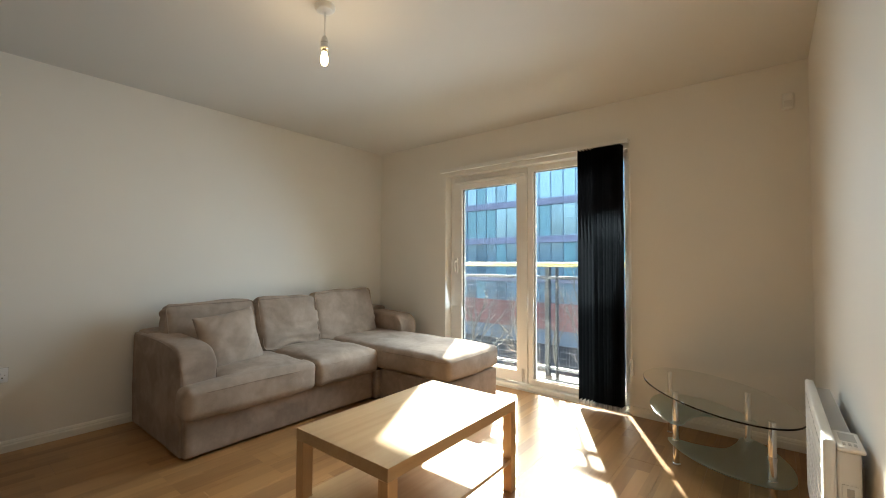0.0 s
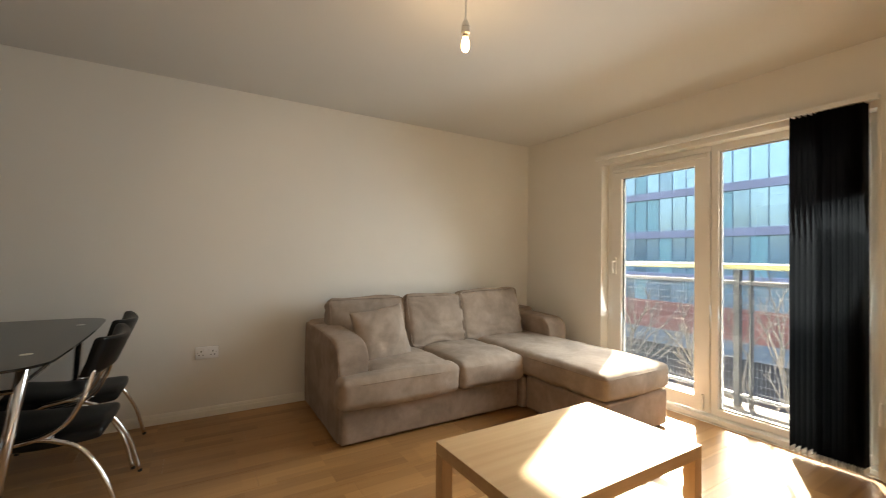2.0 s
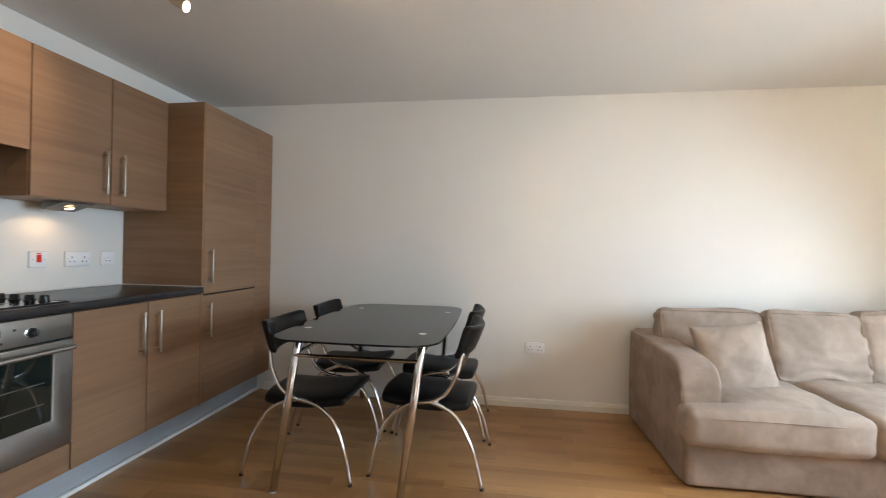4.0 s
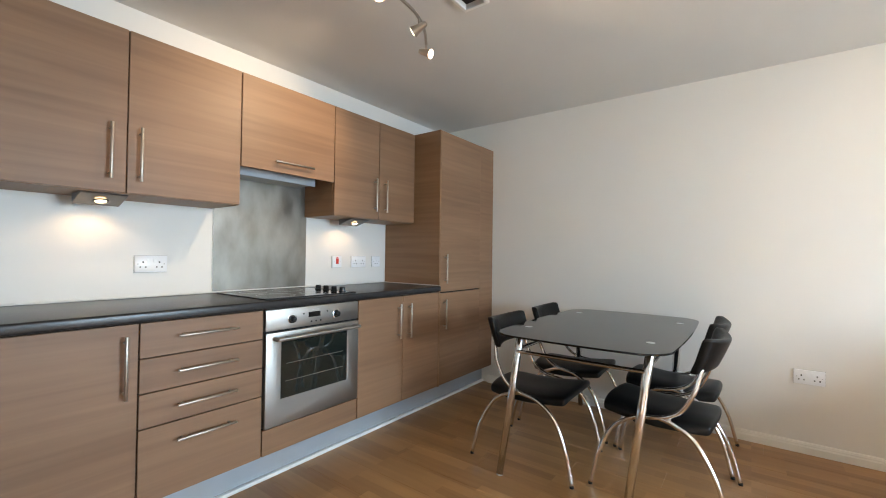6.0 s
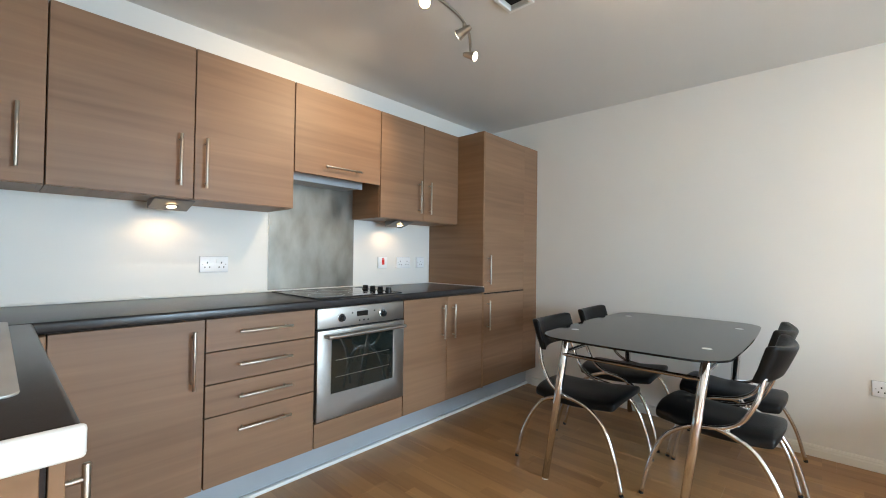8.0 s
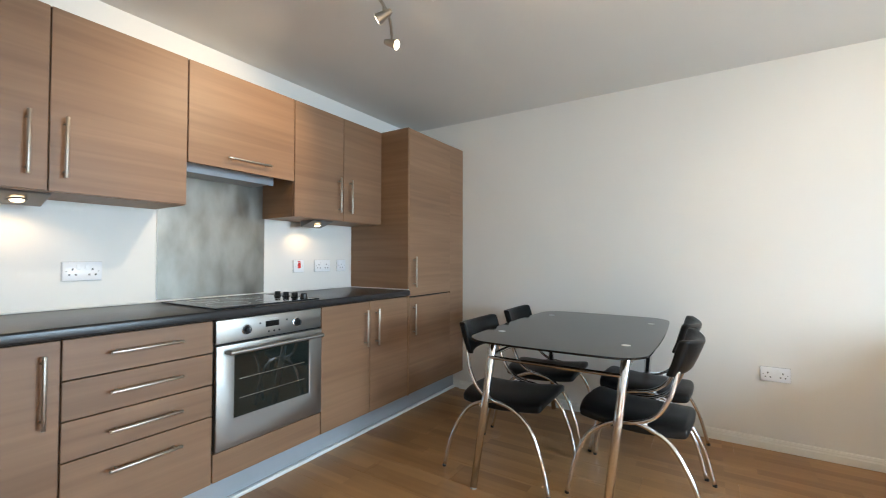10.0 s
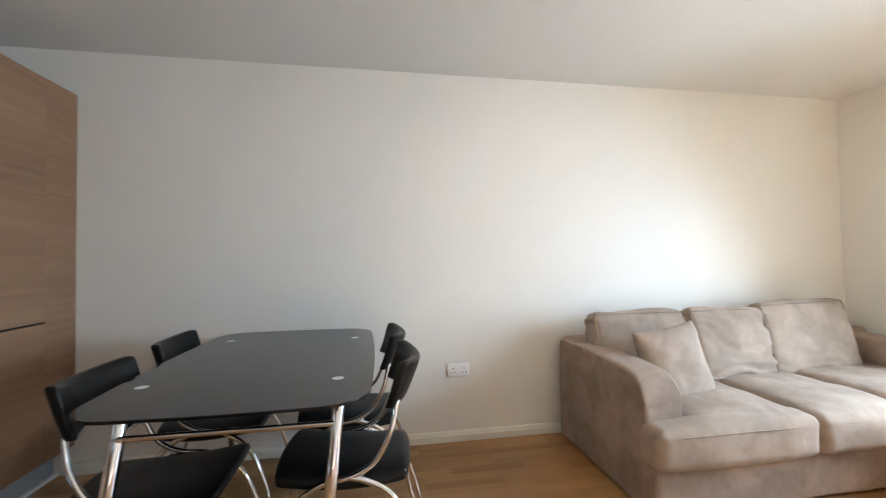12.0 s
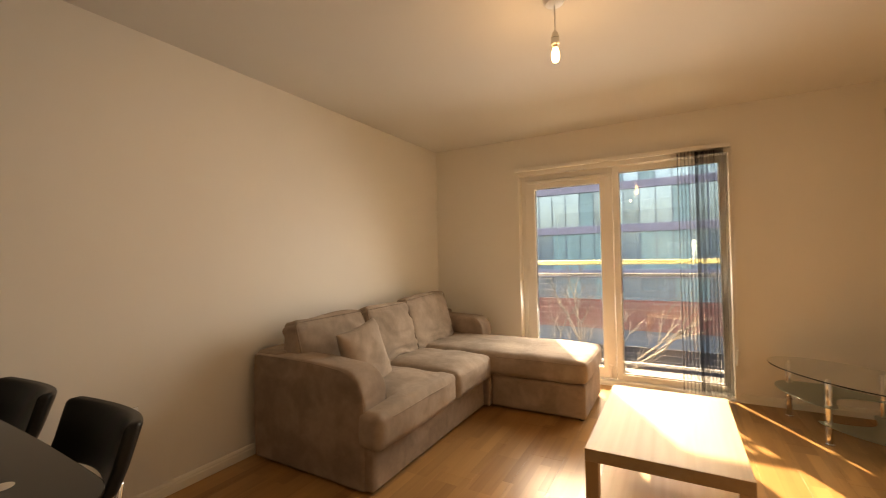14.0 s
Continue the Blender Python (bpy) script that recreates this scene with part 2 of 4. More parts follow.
M_OVENGLASS = material("oven_door_glass", (0.012, 0.016, 0.014), 0.03, vary=0.1, spec=0.9)
M_SOCKET = material("socket_plastic", (0.86, 0.87, 0.89), 0.3)
M_HOB = material("hob_glass", (0.01, 0.01, 0.011), 0.10, vary=0.1, coat=0.4)
M_LEATHER = material("black_leatherette", (0.005, 0.0047, 0.0046), 0.36, vary=0.2, scale=14, bump=0.3, bump_scale=350, spec=0.25)
M_SUEDE = suede_material("beige_suede", (0.350, 0.280, 0.230))
M_SUEDE_BASE = suede_material("beige_suede_base", (0.318, 0.248, 0.202), 0.16)
M_TABLE = wood_material("birch_effect_foil", (0.42, 0.28, 0.145), (0.52, 0.365, 0.208), "y", 0.5)
M_TABLE.node_tree.nodes["Principled BSDF"].inputs["Specular IOR Level"].default_value = 0.3
M_TABLE_LEG = wood_material("birch_effect_foil_leg", (0.44, 0.27, 0.13), (0.54, 0.35, 0.18), "z", 0.35)
M_BLIND = material("black_blind_fabric", (0.007, 0.007, 0.009), 0.85, spec=0.1, vary=0.3, scale=40, stretch=(1, 1, 0.05), bump=0.2, bump_scale=300)
M_BEAD = material("white_bead", (0.72, 0.72, 0.70), 0.4)
M_CLEAR = glass_material("clear_table_glass", (0.965, 0.99, 0.98))
M_FROST = glass_material("frosted_glass", (0.72, 0.90, 0.86), 0.30)
M_PANE = window_glass("window_glass")
M_BULB = glow_material("lit_bulb", (1.0, 0.62, 0.25), 1.6)
M_SPOTLIT = glow_material("lit_halogen", (1.0, 0.74, 0.45), 0.25)
M_DARK = material("dark_void", (0.006, 0.006, 0.006), 0.9)
M_SILICONE = material("white_silicone", (0.75, 0.74, 0.70), 0.4, vary=0.06, scale=20)


# ---- building blocks ----
def bm_box(x0, x1, y0, y1, z0, z1, bevel=0.0, segments=2):
    bm = bmesh.new()
    bmesh.ops.create_cube(bm, size=1.0)
    for v in bm.verts:
        v.co = Vector(((x0 + x1) / 2 + v.co.x * (x1 - x0), (y0 + y1) / 2 + v.co.y * (y1 - y0), (z0 + z1) / 2 + v.co.z * (z1 - z0)))
    if bevel:
        bmesh.ops.bevel(bm, geom=list(bm.edges), offset=bevel, segments=segments, profile=0.5, affect="EDGES")
    return bm


def bm_join(*bms):
    out = bms[0]
    for other in bms[1:]:
        me = bpy.data.meshes.new("tmp")
        other.to_mesh(me)
        out.from_mesh(me)
        bpy.data.meshes.remove(me)
        other.free()
    return out


def bm_cyl(p0, p1, r0, r1=None, sides=20, bevel=0.0):
    p0, p1 = Vector(p0), Vector(p1)
    bm = bmesh.new()
    bmesh.ops.create_cone(bm, cap_ends=True, segments=sides, radius1=r0, radius2=r0 if r1 is None else r1, depth=(p1 - p0).length)
    if bevel:
        rims = [e for e in bm.edges if all(abs(f.normal.z) > 0.5 for f in e.link_faces) is False and any(abs(f.normal.z) > 0.9 for f in e.link_faces)]
        bmesh.ops.bevel(bm, geom=rims, offset=bevel, segments=2, profile=0.5, affect="EDGES")
    m = Matrix.Translation((p0 + p1) / 2) @ (p1 - p0).to_track_quat("Z", "Y").to_matrix().to_4x4()
    bmesh.ops.transform(bm, matrix=m, verts=bm.verts)
    return bm


def smooth_path(points, steps=8):
    """A Catmull-Rom line through the points."""
    p = [Vector(q) for q in points]
    p = [p[0] * 2 - p[1]] + p + [p[-1] * 2 - p[-2]]
    out = []
    for i in range(1, len(p) - 2):
        for s in range(steps):
            t = s / steps
            a, b, c, d = p[i - 1:i + 3]
            out.append(0.5 * (2 * b + (c - a) * t + (2 * a - 5 * b + 4 * c - d) * t * t + (3 * b - a - 3 * c + d) * t ** 3))
    return out + [p[-2]]


def bm_tube(points, radius, sides=12, squash=1.0):
    """A closed tube along a line of points; radius may be a function of 0..1."""
    pts = [Vector(q) for q in points]
    bm = bmesh.new()
    rings, side = [], None
    for i, q in enumerate(pts):
        d = (pts[min(i + 1, len(pts) - 1)] - pts[max(i - 1, 0)]).normalized()
        if side is None:
            side = d.cross(Vector((0.3, 0.2, 1))).normalized()
        side = (side - d * side.dot(d)).normalized()
        up = d.cross(side)
        r = radius(i / (len(pts) - 1)) if callable(radius) else radius
        rings.append([bm.verts.new(q + (side * math.cos(a) + up * math.sin(a) * squash) * r) for a in (2 * math.pi * k / sides for k in range(sides))])
    for a, b in zip(rings, rings[1:]):
        for k in range(sides):
            bm.faces.new((a[k], a[(k + 1) % sides], b[(k + 1) % sides], b[k]))
    bm.faces.new(rings[0][::-1])
    bm.faces.new(rings[-1])
    return bm


def bm_lathe(profile, sides=24, cap=True):
    """A turned shape round z from (radius, z) pairs."""
    bm = bmesh.new()
    rings = [[bm.verts.new((r * math.cos(2 * math.pi * k / sides), r * math.sin(2 * math.pi * k / sides), z)) for k in range(sides)] for r, z in profile]
    for a, b in zip(rings, rings[1:]):
        for k in range(sides):
            bm.faces.new((a[k], a[(k + 1) % sides], b[(k + 1) % sides], b[k]))
    if cap:
        bm.faces.new(rings[0][::-1])
        bm.faces.new(rings[-1])
    bmesh.ops.recalc_face_normals(bm, faces=bm.faces)
    return bm


def bm_plate(outline, z0, z1, bevel=0.0):
    """A plate of any outline (x, y) from z0 to z1."""
    bm = bmesh.new()
    low = [bm.verts.new((x, y, z0)) for x, y in outline]
    high = [bm.verts.new((x, y, z1)) for x, y in outline]
    n = len(outline)
    for k in range(n):
        bm.faces.new((low[k], low[(k + 1) % n], high[(k + 1) % n], high[k]))
    bm.faces.new(low[::-1])
    bm.faces.new(high)
    bmesh.ops.recalc_face_normals(bm, faces=bm.faces)
    if bevel:
        rims = [e for e in bm.edges if abs(e.verts[0].co.z - e.verts[1].co.z) < 1e-6]
        bmesh.ops.bevel(bm, geom=rims, offset=bevel, segments=2, profile=0.5, affect="EDGES")
    return bm


def bm_soft(size, r, cuts=16, puff=0.0, wrinkle=0.003, seed=0, creases=0.0):
    """An upholstered block with edges rounded to r, slightly domed faces and soft creases."""
    bm = bmesh.new()
    bmesh.ops.create_cube(bm, size=2.0)
    bmesh.ops.subdivide_edges(bm, edges=bm.edges, cuts=cuts, use_grid_fill=True)
    half = Vector(size) / 2
    r = min(r, min(half) * 0.98)
    for v in bm.verts:
        # crowd the rows towards the edges so that the rounding is smooth
        c = Vector([math.copysign(1 - (1 - abs(k)) ** 1.7, k) for k in v.co])
        p = Vector((c.x * half.x, c.y * half.y, c.z * half.z))
        q = Vector([max(-half[k] + r, min(half[k] - r, p[k])) for k in range(3)])
        n = (p - q).normalized()
        p = q + n * r
        u, w, t = p.x / half.x, p.y / half.y, p.z / half.z
        p.z += puff * n.z * (1 - u ** 4) * (1 - w ** 4)
        p.x += puff * 0.6 * n.x * (1 - t * t) * (1 - w ** 4)
        p.y += puff * 0.6 * n.y * (1 - t * t) * (1 - u ** 4)
        k = noise.fractal(Vector((p.x * 4 + seed * 3.1, p.y * 4, p.z * 4)), 1.0, 2.0, 3) * wrinkle * 2
        if creases:
            k += creases * (noise.noise(Vector((p.x * 3 + seed, p.y * 3, p.z * 22 + 3 * noise.noise(p * 4)))) - 0.3)
        v.co = p + n * k
    for f in bm.faces:
        f.smooth = True
    return bm


def moved(bm, m):
    bmesh.ops.transform(bm, matrix=m, verts=bm.verts)
    return bm


def smooth(bm, degrees=40):
    for f in bm.faces:
        f.smooth = True
    for e in bm.edges:
        if len(e.link_faces) == 2 and e.calc_face_angle(0) > radians(degrees):
            e.smooth = False
    return bm


def mesh_of(name, bm, mat):
    bmesh.ops.recalc_face_normals(bm, faces=bm.faces)
    me = bpy.data.meshes.new(name)
    bm.to_mesh(me)
    bm.free()
    me.materials.append(mat)
    return me


def part(name, bm, mat, parent, label="", kind=""):
    ob = new(name, mesh_of(name, bm, mat))
    if parent is not None:
        ob.parent = parent
    return tagged(ob, label, kind=kind)


def thing(name, label, category, at=(0, 0, 0), turn=0.0, group="", kind=""):
    ob = new(name)
    ob.empty_display_size = 0.1
    ob.matrix_world = pose(*at, 0, 0, turn)
    return tagged(ob, label, category, group, kind)


def structure(name, bm, mat, label):
    return tagged(part(name, bm, mat, None), label, kind="structure")


def rounded_rect(x0, x1, y0, y1, r, n=6):
    out = []
    for cx, cy, a0 in ((x1 - r, y1 - r, 0), (x0 + r, y1 - r, 90), (x0 + r, y0 + r, 180), (x1 - r, y0 + r, 270)):
        for k in range(n + 1):
            a = radians(a0 + 90 * k / n)
            out.append((cx + r * math.cos(a), cy + r * math.sin(a)))
    return out


# ---- room ----
structure("wall_west", bm_box(XW - WALL, XW, YS - WALL, YN + WALL, -0.15, H + 0.15), M_WALL, "cream-white painted plaster wall")
structure("wall_south", bm_box(XW, XE, YS - WALL, YS, -0.15, H + 0.15), M_WALL, "white painted wall behind the kitchen units")
structure("wall_east", bm_box(XE, XE + WALL, YS - WALL, YN + WALL, -0.15, H + 0.15), M_WALL, "cream-white painted plaster wall")
wn_bm = bm_join(
    bm_box(XW, WX0, YN, YN + WALL, -0.15, H + 0.15),
    bm_box(WX1, XE, YN, YN + WALL, -0.15, H + 0.15),
    bm_box(WX0, WX1, YN, YN + WALL, WZ1, H + 0.15),
    bm_box(WX0, WX1, YN, YN + WALL, -0.15, -0.002))
structure("wall_north", wn_bm, M_WALL, "cream-white painted wall round the balcony door")
HX, HY, HR = 1.555, 1.43, 0.055                             # square hole left by a ceiling fan
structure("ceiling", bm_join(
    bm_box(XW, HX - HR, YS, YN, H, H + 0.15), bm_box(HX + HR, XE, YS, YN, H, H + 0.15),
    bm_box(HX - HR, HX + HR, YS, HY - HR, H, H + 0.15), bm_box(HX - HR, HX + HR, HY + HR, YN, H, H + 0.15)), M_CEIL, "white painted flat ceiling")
floor = structure("floor", bm_box(XW, XE, YS, YN, -0.12, -0.008), M_FLOOR, "oak-effect three-strip laminate floor")

# skirting boards with an ogee top
def skirting(name, p0, p1, inward):
    p0, p1, inward = Vector(p0), Vector(p1), Vector(inward)
    bm = bmesh.new()
    prof = [(0, 0), (0.016, 0), (0.016, 0.040), (0.012, 0.048), (0.012, 0.054), (0.007, 0.064), (0, 0.068)]
    ends = []
    for q in (p0, p1):
        ends.append([bm.verts.new(q + inward * (d + 0.0005) + Vector((0, 0, z))) for d, z in prof])
    for k in range(len(prof) - 1):
        bm.faces.new((ends[0][k], ends[0][k + 1], ends[1][k + 1], ends[1][k]))
    bm.faces.new(ends[0])
    bm.faces.new(ends[1][::-1])
    return structure(name, bm, M_TRIM, "cream gloss skirting board")


skirting("baseboard_west", (XW, 0.56, 0), (XW, YN, 0), (1, 0, 0))
skirting("baseboard_north_a", (XW + 0.018, YN, 0), (WX0, YN, 0), (0, -1, 0))
skirting("baseboard_north_b", (WX1 + 0.02, YN, 0), (XE - 0.018, YN, 0), (0, -1, 0))
skirting("baseboard_east", (XE, 1.75, 0), (XE, YN, 0), (-1, 0, 0))

# ---- balcony door, window and blind ----
FY0, FY1 = 5.995, 6.075


def ring_frame(outer, inner, y0, y1, bevel=0.004):
    """One closed frame between two upright rectangles (x0, x1, z0, z1), from y0 to y1."""
    bm = bmesh.new()
    loops = []
    for x0, x1, z0, z1 in (outer, inner):
        for y in (y0, y1):
            loops.append([bm.verts.new((x, y, z)) for x, z in ((x0, z0), (x1, z0), (x1, z1), (x0, z1))])
    of, ob, nf, nb = loops
    for k in range(4):
        j = (k + 1) % 4
        bm.faces.new((of[k], of[j], nf[j], nf[k]))
        bm.faces.new((ob[j], ob[k], nb[k], nb[j]))
        bm.faces.new((of[j], of[k], ob[k], ob[j]))
        bm.faces.new((nf[k], nf[j], nb[j], nb[k]))
    bmesh.ops.recalc_face_normals(bm, faces=bm.faces)
    rims = [e for e in bm.edges if len(e.link_faces) == 2 and e.calc_face_angle(0) > 0.5]
    bmesh.ops.bevel(bm, geom=rims, offset=bevel, segments=2, profile=0.5, affect="EDGES")
    return bm


def bar_frame(x0, x1, z0, z1, w, y0, y1, bevel=0.004):
    return ring_frame((x0, x1, z0, z1), (x0 + w, x1 - w, z0 + w, z1 - w), y0, y1, min(bevel, w * 0.3))


win = thing("window_1", "white plastic-framed fixed window beside the balcony door", "window", kind="structure")
part("window_frame", bar_frame(1.715, WX1, 0.035, WZ1, 0.05, FY0, FY1), M_UPVC, win)
part("outer_frame", bm_join(bm_box(WX0, WX0 + 0.045, FY0, FY1, 0.035, WZ1, 0.005), bm_box(WX0 + 0.045, 1.713, FY0, FY1, 1.985, WZ1, 0.005)), M_UPVC, win)
part("window_sill", bm_box(WX0, WX1, 5.93, 6.12, 0.0, 0.034, 0.006), M_UPVC, win)
p = part("pane", bm_box(1.766, WX1 - 0.052, 6.032, 6.038, 0.087, WZ1 - 0.052), M_PANE, win)
part("glazing_bead", bar_frame(1.763, WX1 - 0.048, 0.083, WZ1 - 0.048, 0.012, 6.018, 6.03, 0.003), M_GREYPLASTIC, win)

door = thing("door_1", "closed white plastic glazed balcony door", "door", kind="structure")
part("door_leaf", ring_frame((0.872, 1.712, 0.04, 1.982), (0.968, 1.600, 0.145, 1.895), 5.985, 6.06, 0.006), M_UPVC, door)
p = part("pane", bm_box(0.966, 1.602, 6.030, 6.036, 0.143, 1.897), M_PANE, door)
part("glazing_gasket", bar_frame(0.964, 1.604, 0.141, 1.899, 0.008, 6.014, 6.028, 0.002), M_BLACKPLASTIC, door)
h = part("door_handle", bm_join(
    bm_box(0.895, 0.925, 5.972, 5.986, 1.03, 1.19, 0.006), bm_cyl((0.910, 5.985, 1.15), (0.910, 5.935, 1.15), 0.011),
    bm_tube(smooth_path([(0.910, 5.938, 1.155), (0.913, 5.936, 1.10), (0.918, 5.938, 1.045)]), 0.010)), M_PLASTIC, door)
part("trickle_vent", bm_box(0.90, 1.69, 5.962, 5.986, 1.945, 1.975, 0.006), M_PLASTIC, door)
part("hinge", bm_cyl((1.665, 5.975, 0.06), (1.665, 5.975, 0.17), 0.012), M_PLASTIC, door)

blind = thing("vertical_blind", "black fabric vertical blind drawn to one side of the window", "blind")
part("head_rail", bm_join(bm_box(0.80, 2.625, 5.835, 5.872, 2.062, 2.095, 0.003), bm_box(0.80, 2.625, 5.872, 5.899, 2.08, 2.092)), M_PLASTIC, blind)
rng = random.Random(3)
for k in range(21):
    x = 2.252 + k * 0.027 if k < 5 else 2.382 + (k - 5) * 0.0128
    turn = radians((88 if k < 5 else 84) + rng.uniform(-3, 3))
    bm = bmesh.new()
    cols = []
    for i in range(5):
        u = (i / 4 - 0.5) * 0.089
        bow = 0.004 * (1 - (2 * i / 4 - 1) ** 2)
        c = (x + u * math.cos(turn) - bow * math.sin(turn), 5.853 + u * math.sin(turn) + bow * math.cos(turn))
        cols.append([bm.verts.new((*c, z)) for z in (0.045, 0.7, 1.4, 2.058)])
    for a, b in zip(cols, cols[1:]):
        for i in range(3):
            bm.faces.new((a[i], b[i], b[i + 1], a[i + 1]))
    bmesh.ops.solidify(bm, geom=list(bm.faces), thickness=0.0012)
    slat = part("slat", smooth(bm), M_BLIND, blind)
    w = bm_box(-0.042, 0.042, -0.0025, 0.0025, 0.028, 0.056, 0.001)
    part("weight", moved(w, pose(x, 5.853, 0, 0, 0, math.degrees(turn))), M_BEAD if k % 3 else M_GREYPLASTIC, slat)
part("control_cord", bm_join(bm_tube([(2.632, 5.868, 2.06), (2.634, 5.87, 1.2), (2.632, 5.87, 0.42)], 0.0018, 6),
                             bm_cyl((2.632, 5.87, 0.42), (2.632, 5.87, 0.30), 0.008, 0.012)), M_PLASTIC, blind)

# ---- balcony and street ----
M_CONC = material("balcony_concrete", (0.075, 0.08, 0.085), 0.8, vary=0.15, scale=5, bump=0.3, bump_scale=80)
M_GALV = material("galvanised_grey", (0.25, 0.27, 0.30), 0.5, 0.4, vary=0.1, scale=10)
M_DARKPOST = material("dark_grey_paint", (0.06, 0.07, 0.085), 0.45, vary=0.1)
M_RAILBAR = material("grey_painted_bar", (0.07, 0.085, 0.11), 0.7, vary=0.1)
M_RAILWOOD = material("pale_timber_rail", (0.34, 0.35, 0.19), 0.5, vary=0.12, scale=8, stretch=(1, 10, 10))
M_ASPHALT = material("asphalt", (0.05, 0.05, 0.052), 0.9, vary=0.25, scale=0.6, fine=0.2, bump=0.3, bump_scale=60)
M_SPANDREL = material("lavender_spandrel", (0.42, 0.42, 0.56), 0.45, vary=0.06, scale=0.7)
M_BRICKRED = material("red_brick_far", (0.46, 0.165, 0.14), 0.85, vary=0.2, scale=1.5, fine=0.2, bump_scale=30)
M_FACADEGLASS = material("blue_facade_glass", (0.46, 0.69, 0.82), 0.05, 0.40, vary=0.15, scale=0.55, spec=1.0)
M_TEALPANEL = material("teal_facade_panel", (0.33, 0.60, 0.66), 0.25, 0.1, vary=0.1, scale=0.9)
M_DARKGLASS = material("dark_facade_glass", (0.33, 0.50, 0.60), 0.05, 0.4, vary=0.4, scale=0.8, spec=1.0)
M_MULLION = material("facade_mullion", (0.24, 0.33, 0.42), 0.4, 0.3)
M_FACADEWALL = material("facade_back", (0.22, 0.30, 0.34), 0.7, vary=0.2)
M_BARK = material("pale_bark", (0.30, 0.26, 0.21), 0.85, vary=0.3, scale=12, bump=0.5, bump_scale=60)

structure("ground", bm_box(-400, 400, 6.4, 900, -4.9, -4.6), M_ASPHALT, "grey asphalt street below the balcony")
structure("balcony_floor", bm_box(-0.4, 4.0, 6.15, 6.80, -0.20, -0.05, 0.01), M_CONC, "pale concrete balcony slab")
rail = thing("balcony_railing", "grey steel balcony railing with wire mesh and a pale timber handrail", "railing")
RY = 6.68
part("handrail", bm_box(-0.4, 4.0, RY - 0.04, RY + 0.04, 1.098, 1.146, 0.010), M_RAILWOOD, rail, "pale timber handrail")
part("top_bar", bm_box(-0.4, 4.0, RY - 0.02, RY + 0.02, 0.965, 1.0, 0.004), M_RAILBAR, rail)
part("bottom_bar", bm_box(-0.4, 4.0, RY - 0.015, RY + 0.015, 0.02, 0.05, 0.004), M_GALV, rail)
for px in (-0.35, 1.60, 1.70, 3.6):
    half = 0.009 if px == 1.70 else 0.022
    part("post", bm_box(px - half, px + half, RY - 0.03, RY + 0.03, -0.05, 1.094, 0.004), M_DARKPOST, rail)
bms = []
for k in range(14):
    bms.append(bm_cyl((-0.4, RY, 0.08 + k * 0.066), (4.0, RY, 0.08 + k * 0.066), 0.0017, sides=5))
for k in range(147):
    bms.append(bm_cyl((-0.39 + k * 0.03, RY + 0.003, 0.05), (-0.39 + k * 0.03, RY + 0.003, 0.965), 0.0013, sides=4))
part("wire_mesh", bm_join(*bms), M_GALV, rail, kind="stuff")

BY = 30.0
office = thing("office_building", "blue-glazed office block with lavender bands on red brick", "building", (0, BY, 0))
part("back_wall", bm_box(-34, 42, 0.4, 6, -4.6, 10.3), M_FACADEWALL, office)
part("brick_base", bm_box(-34, 42, -0.25, 0.4, -3.6, -1.75), M_BRICKRED, office, "red brick band")
part("plinth", bm_box(-34, 42, -0.22, 0.4, -4.6, -3.602), M_MULLION, office, "dark grey street-level plinth")
for z in (-0.35, 2.5, 5.2, 7.9):
    part("spandrel", bm_box(-34, 42, -0.12, 0.4, z, z + 0.5, 0.02), M_SPANDREL, office)
part("roof_edge", bm_box(-34.2, 42.2, -0.3, 6, 10.1, 10.5, 0.03), M_SPANDREL, office)
pane_me = [mesh_of("pane", bm_box(-0.42, 0.42, -0.01, 0.01, 0, 1), mt) for mt in (M_FACADEGLASS, M_TEALPANEL, M_DARKGLASS)]
rng = random.Random(8)
for row, (z0, z1) in enumerate(((-1.75, -0.35), (0.15, 2.5), (3.0, 5.2), (5.7, 7.9))):
    for k in range(40):
        x = -19 + k * 0.9
        ob = new("pane", pane_me[rng.choice((0, 0, 0, 0, 0, 1, 1, 2))])
        ob.parent = office
        ob.matrix_local = Matrix.LocRotScale((x, 0.0, z0), Euler((radians(rng.uniform(-0.3, 0.3)), 0, radians(rng.uniform(-0.3, 0.3)))), (1, 1, z1 - z0))
bms = [bm_box(-19.45 + k * 0.9 - 0.022, -19.45 + k * 0.9 + 0.022, -0.05, 0.02, -1.75, 7.9) for k in range(41)]
part("mullions", bm_join(*bms), M_MULLION, office, kind="stuff")


